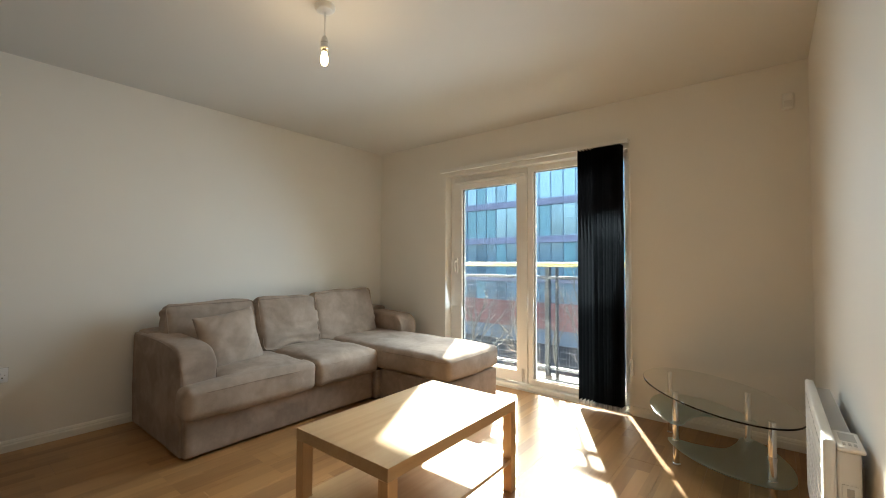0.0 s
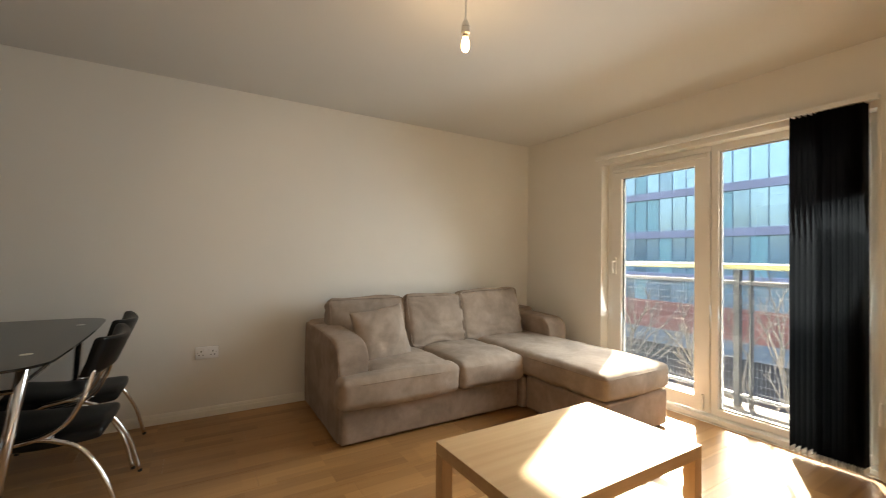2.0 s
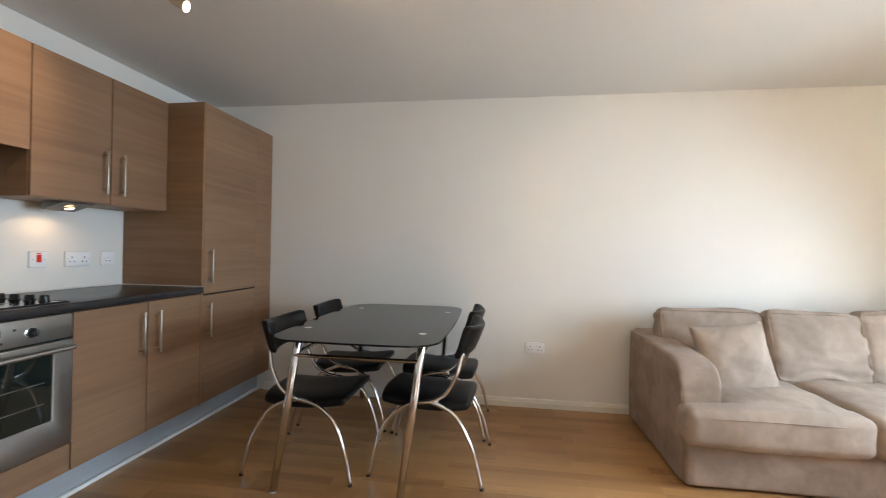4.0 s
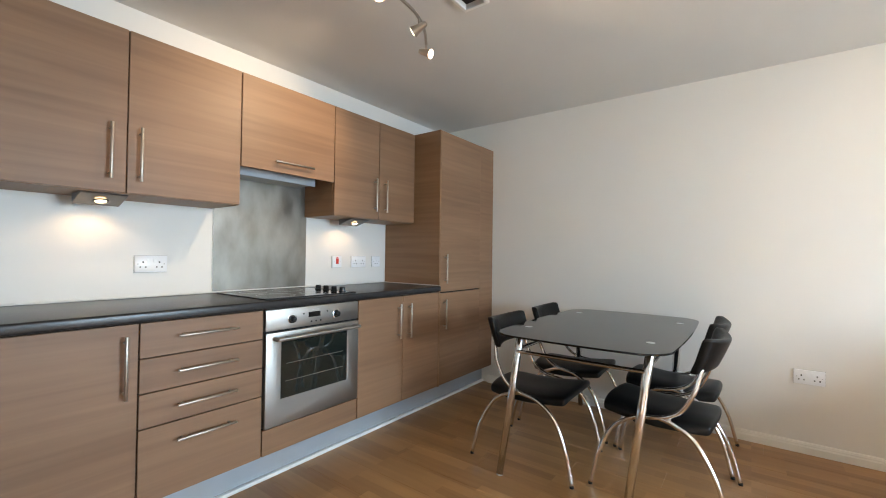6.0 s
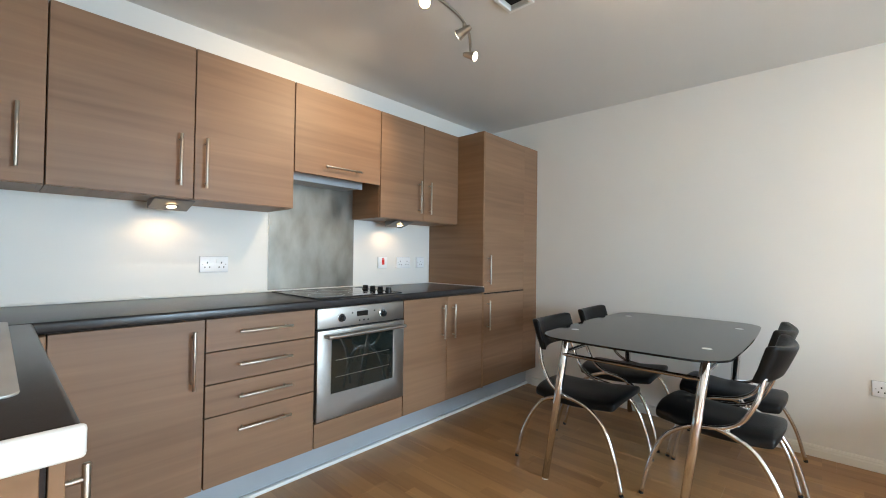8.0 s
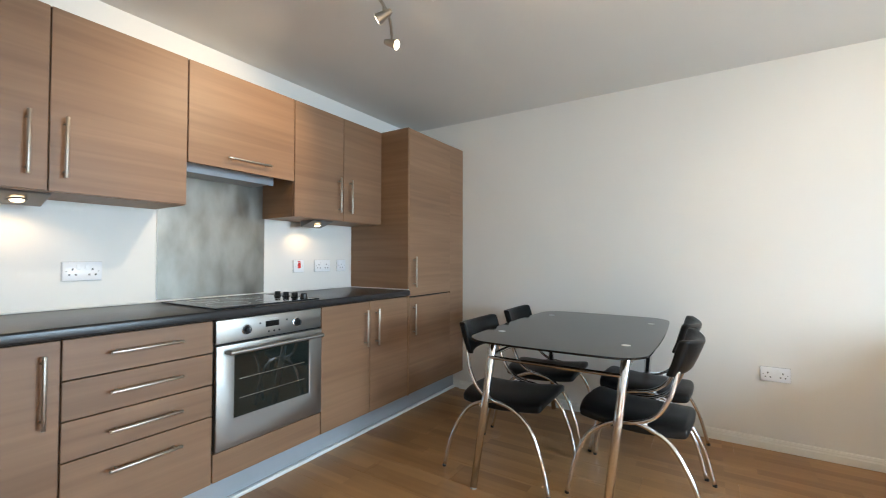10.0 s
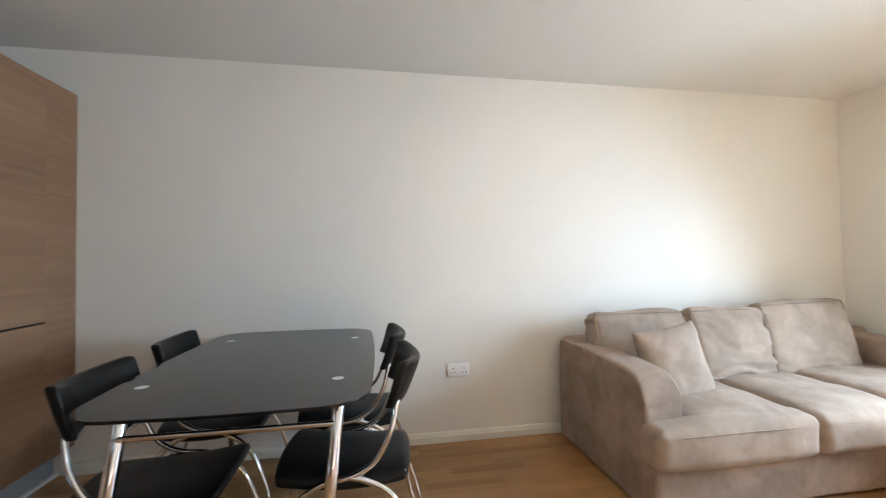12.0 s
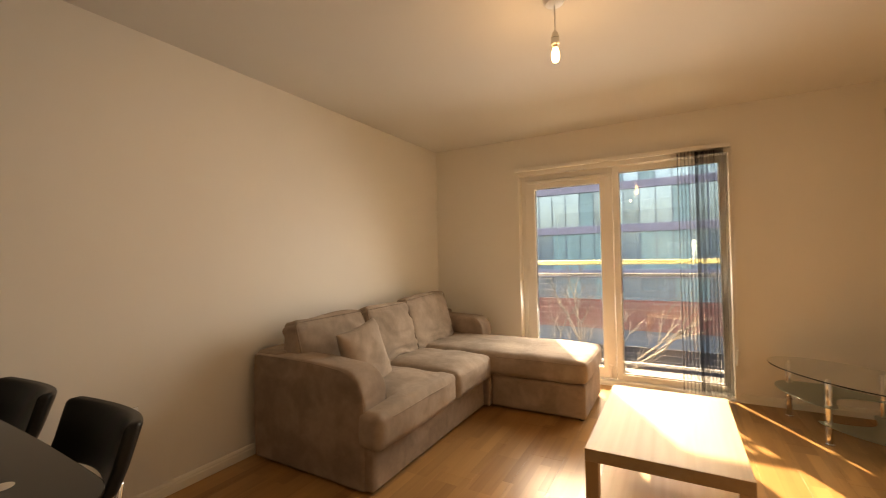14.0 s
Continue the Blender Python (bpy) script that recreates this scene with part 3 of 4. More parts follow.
def tree(name, at, height, seed):
    """A bare winter tree: a tapered trunk that forks into ever thinner twigs."""
    r = random.Random(seed)
    top = thing(name, "bare winter tree with pale thin branches", "tree", at)
    trunk = bm_tube(smooth_path([(0, 0, 0), (0.05, 0.03, height * 0.25), (-0.04, 0, height * 0.5)]), lambda t: 0.11 * (1 - 0.5 * t), 8)
    part("trunk", trunk, M_BARK, top)
    twigs = []

    def grow(p, d, length, rad, depth):
        q = p + d * length
        mid = (p + q) / 2 + Vector((r.uniform(-1, 1), r.uniform(-1, 1), r.uniform(-0.5, 1))) * length * 0.08
        twigs.append(bm_tube([p, mid, q], lambda t: rad * (1 - 0.4 * t), 5))
        if depth:
            for _ in range(3 if depth > 1 else 4):
                nd = (d + Vector((r.uniform(-1, 1), r.uniform(-1, 1), r.uniform(-0.2, 0.7))) * 0.7).normalized()
                grow(q if r.random() < 0.6 else mid, nd, length * r.uniform(0.55, 0.8), rad * 0.55, depth - 1)
    for _ in range(6):
        grow(Vector((-0.04, 0, height * r.uniform(0.35, 0.5))), Vector((r.uniform(-1, 1), r.uniform(-1, 1), 1.0)).normalized(), height * 0.2, 0.045, 3)
    part("branches", bm_join(*twigs), M_BARK, top, kind="stuff")


tree("street_tree", (0.9, 10.6, -4.6), 6.2, 4)
tree("street_tree", (-3.6, 12.5, -4.6), 6.0, 11)

# ---- kitchen ----
def bar_handle(parent, p0, p1, out):
    """A round bar on two short posts; out: the way it stands off the door."""
    p0, p1, out = Vector(p0), Vector(p1), Vector(out)
    d = (p1 - p0).normalized()
    bm = bm_cyl(p0 + out * 0.032, p1 + out * 0.032, 0.0062, sides=14, bevel=0.001)
    for q in (p0 + d * 0.025, p1 - d * 0.025):
        bm = bm_join(bm, bm_cyl(q, q + out * 0.032, 0.0045, sides=10))
    return part("handle", smooth(bm), M_HANDLE, parent, "satin metal bar handle")


OUT = Vector((0, 1, 0))


def front(parent, x0, x1, z0, z1, y=FRONT, name="door", mat=None, handle=None, gap=0.0025):
    d = part(name, bm_box(x0 + gap, x1 - gap, y - 0.018, y, z0 + gap, z1 - gap, 0.0012, 1), mat or M_KITCHEN, parent)
    if handle:
        a, b = handle
        bar_handle(d, (a[0], y, a[1]), (b[0], y, b[1]), OUT)
    return d


def base_unit(label, x0, x1):
    u = thing("base_cabinet", label, "cabinet", group="kitchen base units")
    part("body", bm_box(x0, x1, 0.02, FRONT - 0.02, 0.17, 0.892), M_GAP, u)
    return u


u = thing("tall_cabinet", "tall walnut-effect fridge housing with two doors beside the wall", "cabinet", group="kitchen units")
part("body", bm_box(XW + 0.002, 0.645, 0.003, FRONT - 0.02, 0.17, 2.145), M_GAP, u)
part("side_panel", bm_box(0.646, 0.664, 0.003, FRONT - 0.001, 0.16, 2.15, 0.001, 1), M_KSIDE, u)
part("top_panel", bm_box(XW + 0.002, 0.645, 0.003, FRONT - 0.02, 2.146, 2.152), M_KSIDE, u)
part("filler", bm_box(XW + 0.001, 0.0728, FRONT - 0.018, FRONT - 0.0005, 0.165, 2.15, 0.001, 1), M_KITCHEN, u)
front(u, 0.071, 0.648, 0.886, 2.150, handle=((0.60, 0.955), (0.60, 1.185)))
front(u, 0.071, 0.648, 0.165, 0.880, handle=((0.605, 0.60), (0.605, 0.83)))

u = base_unit("walnut-effect base cabinet with two doors beside the oven", 0.666, 1.478)
front(u, 0.666, 1.072, 0.165, 0.892, handle=((1.016, 0.598), (1.016, 0.836)))
front(u, 1.072, 1.478, 0.165, 0.892, handle=((1.122, 0.604), (1.122, 0.838)))
u = base_unit("walnut-effect oven housing with a panel below", 1.479, 2.090)
front(u, 1.479, 2.090, 0.165, 0.296, name="panel")
u = base_unit("walnut-effect drawer cabinet with four drawers", 2.091, 2.606)
for z0, z1, hz in ((0.748, 0.892, 0.827), (0.608, 0.748, 0.682), (0.468, 0.608, 0.540), (0.165, 0.468, 0.396)):
    front(u, 2.091, 2.606, z0, z1, name="drawer", handle=((2.228, hz), (2.475, hz)))
u = base_unit("walnut-effect corner base cabinet with one door", 2.607, 3.100)
front(u, 2.607, 3.096, 0.165, 0.892, handle=((2.656, 0.605), (2.656, 0.848)))
# peninsula under the sink, its doors face west
PY = 1.757
u = thing("base_cabinet", "walnut-effect sink cabinet ending in a pale end panel", "cabinet", group="kitchen base units")
part("body", bm_box(3.163, XE - 0.002, 0.61, PY - 0.06, 0.17, 0.892), M_GAP, u)
part("end_panel", bm_box(3.172, XE - 0.002, PY - 0.038, PY - 0.02, 0.0, 0.894, 0.001, 1), M_KSIDE, u)
d = part("door", bm_box(3.142, 3.161, 0.64, PY - 0.06, 0.165, 0.892, 0.0012, 1), M_KSIDE, u)
bar_handle(d, (3.142, 1.63, 0.62), (3.142, 1.63, 0.83), Vector((-1, 0, 0)))
part("corner_post", bm_box(3.100, 3.161, FRONT + 0.001, 0.638, 0.165, 0.892, 0.001, 1), M_KSIDE, u)

pl = thing("plinth", "grey foil kitchen plinth with a white floor strip", "plinth", kind="structure")
part("board", bm_box(XW + 0.002, 3.14, 0.470, 0.487, 0.018, 0.164), M_PLINTH, pl)
part("floor_strip", bm_box(XW + 0.002, 2.62, 0.488, 0.512, 0.0, 0.020, 0.005), M_PLASTIC, pl, "white plastic floor strip")
part("floor_strip", bm_box(2.624, 3.14, 0.488, 0.512, 0.0, 0.020, 0.005), M_PLASTIC, pl, "white plastic floor strip")

wt = thing("worktop", "black laminate worktop with a rounded front edge", "worktop")
part("worktop_run", smooth(bm_box(0.666, XE - 0.002, 0.001, 0.615, 0.897, TOP, 0.009, 3)), M_WORKTOP, wt)
part("worktop_return", smooth(bm_box(3.130, XE - 0.002, 0.6155, PY, 0.897, TOP, 0.009, 3)), M_WORKTOP, wt)
part("end_cap", smooth(bm_join(bm_box(3.127, XE - 0.002, PY + 0.001, PY + 0.016, 0.893, TOP + 0.003, 0.007, 3),
     bm_cyl((3.22, PY + 0.015, 0.915), (3.22, PY + 0.0175, 0.915), 0.006))), M_PLASTIC, wt, "white plastic end cap")
part("sealant", bm_join(bm_box(0.666, XE - 0.002, 0.0, 0.008, TOP, TOP + 0.010, 0.003), bm_box(0.664, 0.670, 0.008, 0.60, TOP, TOP + 0.006, 0.002)), M_SILICONE, wt, "white sealant bead")

# sink with rolled rim
sink = thing("kitchen_sink", "stainless steel kitchen sink set into the black worktop", "sink")
part("rim", smooth(bm_join(
    bm_plate(rounded_rect(3.186, 3.238, 0.56, 1.55, 0.024), TOP + 0.0005, TOP + 0.006, 0.002), bm_plate(rounded_rect(3.57, 3.62, 0.56, 1.55, 0.024), TOP + 0.0005, TOP + 0.006, 0.002),
    bm_box(3.223, 3.57, 0.56, 0.60, TOP + 0.0005, TOP + 0.006, 0.002), bm_box(3.223, 3.57, 1.51, 1.55, TOP + 0.0005, TOP + 0.006, 0.002))), M_SATIN, sink)
part("drainer", bm_join(bm_box(3.223, 3.57, 0.60, 1.51, TOP + 0.0008, TOP + 0.002), *[bm_box(3.24, 3.555, 0.64 + k * 0.065, 0.66 + k * 0.065, TOP + 0.002, TOP + 0.005, 0.0012) for k in range(12)]), M_SATIN, sink)

# wall units
def wall_unit(label, x0, x1, z0, z1=2.150, y=0.328):
    u = thing("wall_cabinet", label, "cabinet", group="kitchen wall units")
    part("body", bm_join(bm_box(x0 + 0.018, x1 - 0.018, 0.003, y - 0.020, z0 + 0.018, z1 - 0.002)), M_GAP, u)
    part("bottom_panel", bm_box(x0 + 0.018, x1 - 0.018, 0.003, y - 0.020, z0, z0 + 0.017), M_KSIDE, u)
    part("side_panel", bm_box(x0 + 0.001, x0 + 0.017, 0.003, y - 0.020, z0, z1 - 0.001), M_KSIDE, u)
    part("side_panel", bm_box(x1 - 0.017, x1 - 0.001, 0.003, y - 0.020, z0, z1 - 0.001), M_KSIDE, u)
    part("top_panel", bm_box(x0, x1, 0.003, y - 0.020, z1, z1 + 0.002), M_KSIDE, u)
    return u


WF = 0.328
u = wall_unit("walnut-effect wall cabinet with two narrow doors", 0.666, 1.468, 1.428)
front(u, 0.666, 1.062, 1.428, 2.150, WF, handle=((1.006, 1.483), (1.006, 1.722)))
front(u, 1.062, 1.468, 1.428, 2.150, WF, handle=((1.110, 1.483), (1.110, 1.722)))
u = wall_unit("walnut-effect cabinet over the cooker hood with a lift-up door", 1.469, 2.086, 1.700)
front(u, 1.469, 2.086, 1.640, 2.150, WF, handle=((1.645, 1.698), (1.90, 1.698)))
u = wall_unit("walnut-effect wall cabinet with two wide doors", 2.087, 3.096, 1.428)
front(u, 2.087, 2.588, 1.428, 2.150, WF, handle=((2.542, 1.483), (2.542, 1.722)))
front(u, 2.588, 3.096, 1.428, 2.150, WF, handle=((2.650, 1.483), (2.650, 1.722)))
u = wall_unit("walnut-effect corner wall cabinet with one door", 3.097, XE - 0.003, 1.428)
front(u, 3.097, XE - 0.003, 1.428, 2.150, WF, handle=((3.175, 1.483), (3.175, 1.722)))

hood = thing("cooker_hood", "grey slim built-in cooker hood under the cabinet", "cooker hood")
part("body", bm_box(1.530, 2.066, 0.004, 0.190, 1.625, 1.698, 0.003), M_GREYPLASTIC, hood)
part("visor", bm_box(1.525, 2.066, 0.191, 0.202, 1.617, 1.698, 0.003), M_PLINTH, hood)
splash = thing("splashback", "smeared stainless steel splashback behind the hob", "splashback")
part("sheet", bm_box(1.452, 2.078, 0.001, 0.006, TOP + 0.011, 1.695), M_SPLASH, splash)
for ex in (1.4505, 2.0785):
    part("sealant", bm_box(ex - 0.0015, ex + 0.0015, 0.0008, 0.005, TOP + 0.011, 1.69), M_SILICONE, splash)

# oven
ov = thing("oven", "built-in stainless steel electric oven with a glass door", "oven", (0, -0.014, 0))
part("body", bm_box(1.492, 2.078, 0.05, 0.588, 0.305, 0.888), M_BLACKPLASTIC, ov)
part("control_panel", smooth(bm_box(1.487, 2.083, 0.5885, 0.612, 0.782, 0.890, 0.004)), M_STEEL, ov)
d = part("door", smooth(ring_frame((1.487, 2.083, 0.302, 0.774), (1.571, 1.999, 0.432, 0.722), 0.5885, 0.618, 0.003)), M_STEEL, ov)
part("glass", bm_box(1.571, 1.999, 0.606, 0.612, 0.432, 0.722), M_OVENGLASS, d)
for z in (0.515, 0.605):
    part("shelf_wire", bm_box(1.60, 1.97, 0.6125, 0.6135, z, z + 0.003), M_HANDLE, d)
hb = bm_tube(smooth_path([(1.525, 0.618, 0.742), (1.527, 0.655, 0.744), (1.56, 0.664, 0.745), (2.00, 0.664, 0.745), (2.034, 0.655, 0.744), (2.036, 0.618, 0.742)]), 0.0105, 14)
part("handle", smooth(hb), M_STEEL, d, "curved steel door handle")
for kx in (1.655, 1.940):
    k = part("knob", smooth(bm_join(moved(bm_lathe([(0.021, 0), (0.021, 0.006), (0.016, 0.008), (0.015, 0.024), (0.012, 0.027)]), pose(kx, 0.612, 0.832, -90)),
             bm_box(kx - 0.004, kx + 0.004, 0.636, 0.645, 0.818, 0.846, 0.002))), M_BLACKPLASTIC, ov, "black rotary knob")
    part("ring", moved(bm_lathe([(0.024, 0), (0.024, 0.004), (0.0215, 0.005)]), pose(kx, 0.6118, 0.832, -90)), M_CHROME, k)
part("display", bm_box(1.762, 1.838, 0.6115, 0.6135, 0.830, 0.858), M_BLACKGLASS, ov, "black clock display")
for bx in (1.76, 1.79, 1.82):
    part("button", bm_cyl((bx, 0.611, 0.806), (bx, 0.6145, 0.806), 0.005, sides=10), M_BLACKPLASTIC, ov)
for bx in (1.715, 1.868):
    part("indicator_lamp", bm_cyl((bx, 0.611, 0.852), (bx, 0.614, 0.852), 0.005, sides=10), M_BLACKPLASTIC, ov)
part("marking", bm_box(1.768, 1.815, 0.6121, 0.6126, 0.866, 0.872), M_GREYPLASTIC, ov)

hob = thing("hob", "black ceramic glass hob with four knobs in the worktop", "hob")
part("glass", bm_plate(rounded_rect(1.49, 2.07, 0.062, 0.572, 0.012), TOP + 0.0005, TOP + 0.006, 0.0015), M_HOB, hob)
part("trim_frame", bm_join(bm_box(1.484, 1.4895, 0.057, 0.577, TOP + 0.0005, TOP + 0.0075, 0.002), bm_box(2.0705, 2.076, 0.057, 0.577, TOP + 0.0005, TOP + 0.0075, 0.002),
     bm_box(1.4895, 2.0705, 0.057, 0.0615, TOP + 0.0005, TOP + 0.0075, 0.002), bm_box(1.4895, 2.0705, 0.5725, 0.577, TOP + 0.0005, TOP + 0.0075, 0.002)), M_BLACKPLASTIC, hob)
for ky in (0.25, 0.33, 0.41, 0.49):
    part("knob", smooth(moved(bm_lathe([(0.022, 0), (0.022, 0.004), (0.018, 0.006), (0.017, 0.024), (0.013, 0.028)]), pose(1.522, ky, TOP + 0.006))), M_BLACKPLASTIC, hob)
for cx, cy, r in ((1.70, 0.18, 0.09), (1.70, 0.44, 0.075), (1.93, 0.19, 0.075), (1.93, 0.43, 0.10)):
    ring = bm_tube([(cx + r * math.cos(a), cy + r * math.sin(a), TOP + 0.0061) for a in (2 * math.pi * k / 40 for k in range(41))], 0.0008, 4)
    part("zone_ring", ring, M_GREYPLASTIC, hob)


# sockets and switches; built on the south wall, facing +y, then turned
def socket(label, at, turn, width=0.146, kind="double"):
    s = thing("wall_socket" if kind != "switch" else "cooker_switch", label, "socket" if kind != "switch" else "switch", at, turn)
    w = width / 2
    part("plate", smooth(bm_join(bm_box(-w, w, 0.0005, 0.011, -0.043, 0.043, 0.003))), M_SOCKET, s)
    # grey sheet just wider than the plate, its colour imitating the shadow line
    part("shadow_outline", bm_box(-w - 0.0015, w + 0.0015, 0.0002, 0.003, -0.0445, 0.0445), M_GREYPLASTIC, s)
    if kind == "switch":
        part("rocker", bm_box(-0.012, 0.012, 0.0115, 0.016, -0.016, 0.026, 0.002), M_REDPLASTIC, s, "red rocker")
        part("lamp_window", bm_box(-0.010, 0.010, 0.0108, 0.0125, 0.030, 0.036), M_REDPLASTIC, s)
    else:
        for cx in ((-w / 2, w / 2) if kind == "double" else (0,)):
            part("rocker", bm_box(cx * 0.45 - 0.008, cx * 0.45 + 0.008, 0.0115, 0.016, 0.008, 0.030, 0.002), M_SOCKET, s)
            part("pin_holes", bm_join(bm_box(cx - 0.003, cx + 0.003, 0.0105, 0.0116, 0.004, 0.014), bm_box(cx - 0.015, cx - 0.009, 0.0105, 0.0116, -0.020, -0.012),
                 bm_box(cx + 0.009, cx + 0.015, 0.0105, 0.0116, -0.020, -0.012)), M_BLACKPLASTIC, s)
    for cx in (-w + 0.014, w - 0.014):
        part("screw", bm_cyl((cx, 0.0108, 0), (cx, 0.0118, 0), 0.003, sides=10), M_GREYPLASTIC, s)
    return s


socket("white double wall socket above the worktop", (2.385, YS, 1.11), 0)
socket("white cooker switch with a red rocker", (1.18, YS, 1.115), 0, 0.086, "switch")
socket("white double wall socket beside the cooker switch", (0.965, YS, 1.115), 0, 0.146)
socket("white single wall socket above the worktop", (0.775, YS, 1.115), 0, 0.086, "single")
socket("white double wall socket above the worktop", (3.40, YS, 1.11), 0)
socket("white double wall socket low on the living room wall", (XW, 2.80, 0.462), -90)


# wedge lights under the wall cabinets
def wedge_light(x):
    w = thing("under_cabinet_light", "lit triangular halogen light under the wall cabinet", "light", (x, 0.20, 1.4275), group="under-cabinet lights")
    bm = bmesh.new()
    a = [bm.verts.new((sx * 0.085, 0.07, 0)) for sx in (-1, 1)] + [bm.verts.new((sx * 0.085, -0.07, 0)) for sx in (-1, 1)]
    b = [bm.verts.new((sx * 0.085, -0.07, -0.045)) for sx in (-1, 1)] + [bm.verts.new((sx * 0.085, 0.06, -0.006)) for sx in (-1, 1)]
    bmesh.ops.convex_hull(bm, input=bm.verts)
    bmesh.ops.bevel(bm, geom=list(bm.edges), offset=0.003, segments=2, profile=0.5, affect="EDGES")
    part("housing", bm, M_DARKSTEEL, w, "brushed steel wedge housing")
    m = pose(0, 0.0, -0.030, 17)
    part("lens", moved(bm_lathe([(0.020, 0), (0.020, -0.003), (0.015, -0.004)]), m), M_LENS, w, "lit lens")
    part("bezel", moved(bm_lathe([(0.024, 0.002), (0.030, 0.0), (0.030, -0.004), (0.024, -0.005)], cap=False), m), M_DARKSTEEL, w)
    lamp("halogen_capsule", "SPOT", 0.018, (1.0, 0.62, 0.32), look((x, 0.135, 1.374), (x, 0.03, 1.0)), radius=0.02, spot=150, blend=0.6)


wedge_light(2.645)
wedge_light(1.18)

# ---- ceiling fittings ----
spots = thing("ceiling_spotlight", "curved satin-steel spotlight track with lit spots", "ceiling light")
Z = H
part("ceiling_plate", moved(smooth(bm_lathe([(0.0, -0.030), (0.050, -0.028), (0.058, -0.018), (0.058, 0.0)], cap=False)), pose(1.915, 1.275, Z)), M_HANDLE, spots)
part("stem", bm_cyl((1.915, 1.275, Z - 0.028), (1.915, 1.262, Z - 0.086), 0.009, sides=12), M_HANDLE, spots)
part("track", smooth(bm_tube(smooth_path([(2.36, 1.43, Z - 0.09), (2.24, 1.36, Z - 0.09), (2.10, 1.29, Z - 0.088), (1.98, 1.262, Z - 0.086), (1.84, 1.255, Z - 0.086), (1.736, 1.242, Z - 0.088), (1.642, 1.208, Z - 0.09), (1.563, 1.163, Z - 0.09), (1.475, 1.098, Z - 0.09)]), 0.0075, 12)), M_HANDLE, spots)
for neck, drop, aim, watts in (((1.985, 1.258), 0.040, (2.75, 1.9, 1.0), 0.25), ((1.690, 1.228), 0.048, (1.90, 0.33, 1.90), 0.50), ((1.478, 1.100), 0.045, (1.22, 2.1, 1.86), 0.50)):
    top = Vector((*neck, Z - 0.09))
    head = top + Vector((0, 0, -drop))
    s = part("spot_head", smooth(moved(bm_lathe([(0.005, 0.044), (0.011, 0.042), (0.016, 0.028), (0.019, 0.004), (0.025, -0.024), (0.028, -0.031), (0.025, -0.031), (0.022, -0.025)], cap=True),
             look(head, Vector(aim)))), M_HANDLE, spots)
    part("neck", bm_cyl(top, head + Vector((0, 0, 0.012)), 0.0055, sides=10), M_HANDLE, s)
    face = head + (Vector(aim) - head).normalized() * 0.031
    part("lamp_face", moved(bm_lathe([(0.0225, 0), (0.020, -0.003), (0.010, -0.004)]), look(face, Vector(aim))), M_SPOTLIT, s, "lit halogen face")
    lamp("halogen_spot", "SPOT", watts, (1.0, 0.70, 0.40), look(face + (Vector(aim) - head).normalized() * 0.02, Vector(aim)), radius=0.015, spot=82, blend=0.7)

vent = thing("ceiling_opening", "square black opening with a white rim in the ceiling", "vent")
part("rim", bm_join(bm_box(HX - HR - 0.016, HX - HR + 0.002, HY - HR - 0.016, HY + HR + 0.016, H - 0.010, H - 0.0005, 0.003), bm_box(HX + HR - 0.002, HX + HR + 0.016, HY - HR - 0.016, HY + HR + 0.016, H - 0.010, H - 0.0005, 0.003),
     bm_box(HX - HR + 0.002, HX + HR - 0.002, HY - HR - 0.016, HY - HR + 0.002, H - 0.010, H - 0.0005, 0.003), bm_box(HX - HR + 0.002, HX + HR - 0.002, HY + HR - 0.002, HY + HR + 0.016, H - 0.010, H - 0.0005, 0.003)), M_PLASTIC, vent)
part("void", bm_box(HX - HR + 0.001, HX + HR - 0.001, HY - HR + 0.001, HY + HR - 0.001, H + 0.02, H + 0.14), M_DARK, vent, "black void")

pend = thing("pendant_light", "bare lit bulb hanging on a short cable from a ceiling rose", "pendant light", (1.755, 3.745, H))
part("ceiling_rose", smooth(bm_lathe([(0.0, -0.028), (0.018, -0.028), (0.040, -0.022), (0.048, -0.010), (0.050, 0.0)], cap=False)), M_PLASTIC, pend)
part("cable", bm_tube([(0, 0, -0.025), (0.001, 0, -0.09), (0, 0, -0.155)], 0.0032, 8), M_PLASTIC, pend)
hd = part("lamp_holder", smooth(bm_lathe([(0.004, -0.148), (0.010, -0.152), (0.016, -0.166), (0.017, -0.176), (0.019, -0.178), (0.019, -0.200), (0.0205, -0.202), (0.0205, -0.208), (0.017, -0.214)])), M_PLASTIC, pend, "white plastic lamp holder")
part("seam", bm_lathe([(0.0195, -0.181), (0.0195, -0.184)], cap=False), M_GREYPLASTIC, hd)
part("bulb_cap", smooth(bm_lathe([(0.012, -0.212), (0.012, -0.228)])), M_HANDLE, pend)
part("bulb", smooth(bm_lathe([(0.011, -0.226), (0.0125, -0.236), (0.016, -0.248), (0.018, -0.263), (0.017, -0.280), (0.012, -0.291), (0.003, -0.296)])), M_BULB, pend, "glowing warm bulb")
lamp("pendant_glow", "POINT", 0.09, (1.0, 0.74, 0.46), pose(1.755, 3.745, H - 0.33), radius=0.03)

pir = thing("alarm_sensor", "small white alarm sensor high in the corner", "sensor", (3.56, YN - 0.004, 2.16), 0)
part("housing", smooth(bm_box(-0.028, 0.028, -0.04, 0.0, -0.05, 0.05, 0.010, 3)), M_PLASTIC, pir)
part("lens", smooth(bm_box(-0.020, 0.020, -0.046, -0.039, -0.04, 0.0, 0.003)), M_BEAD, pir)

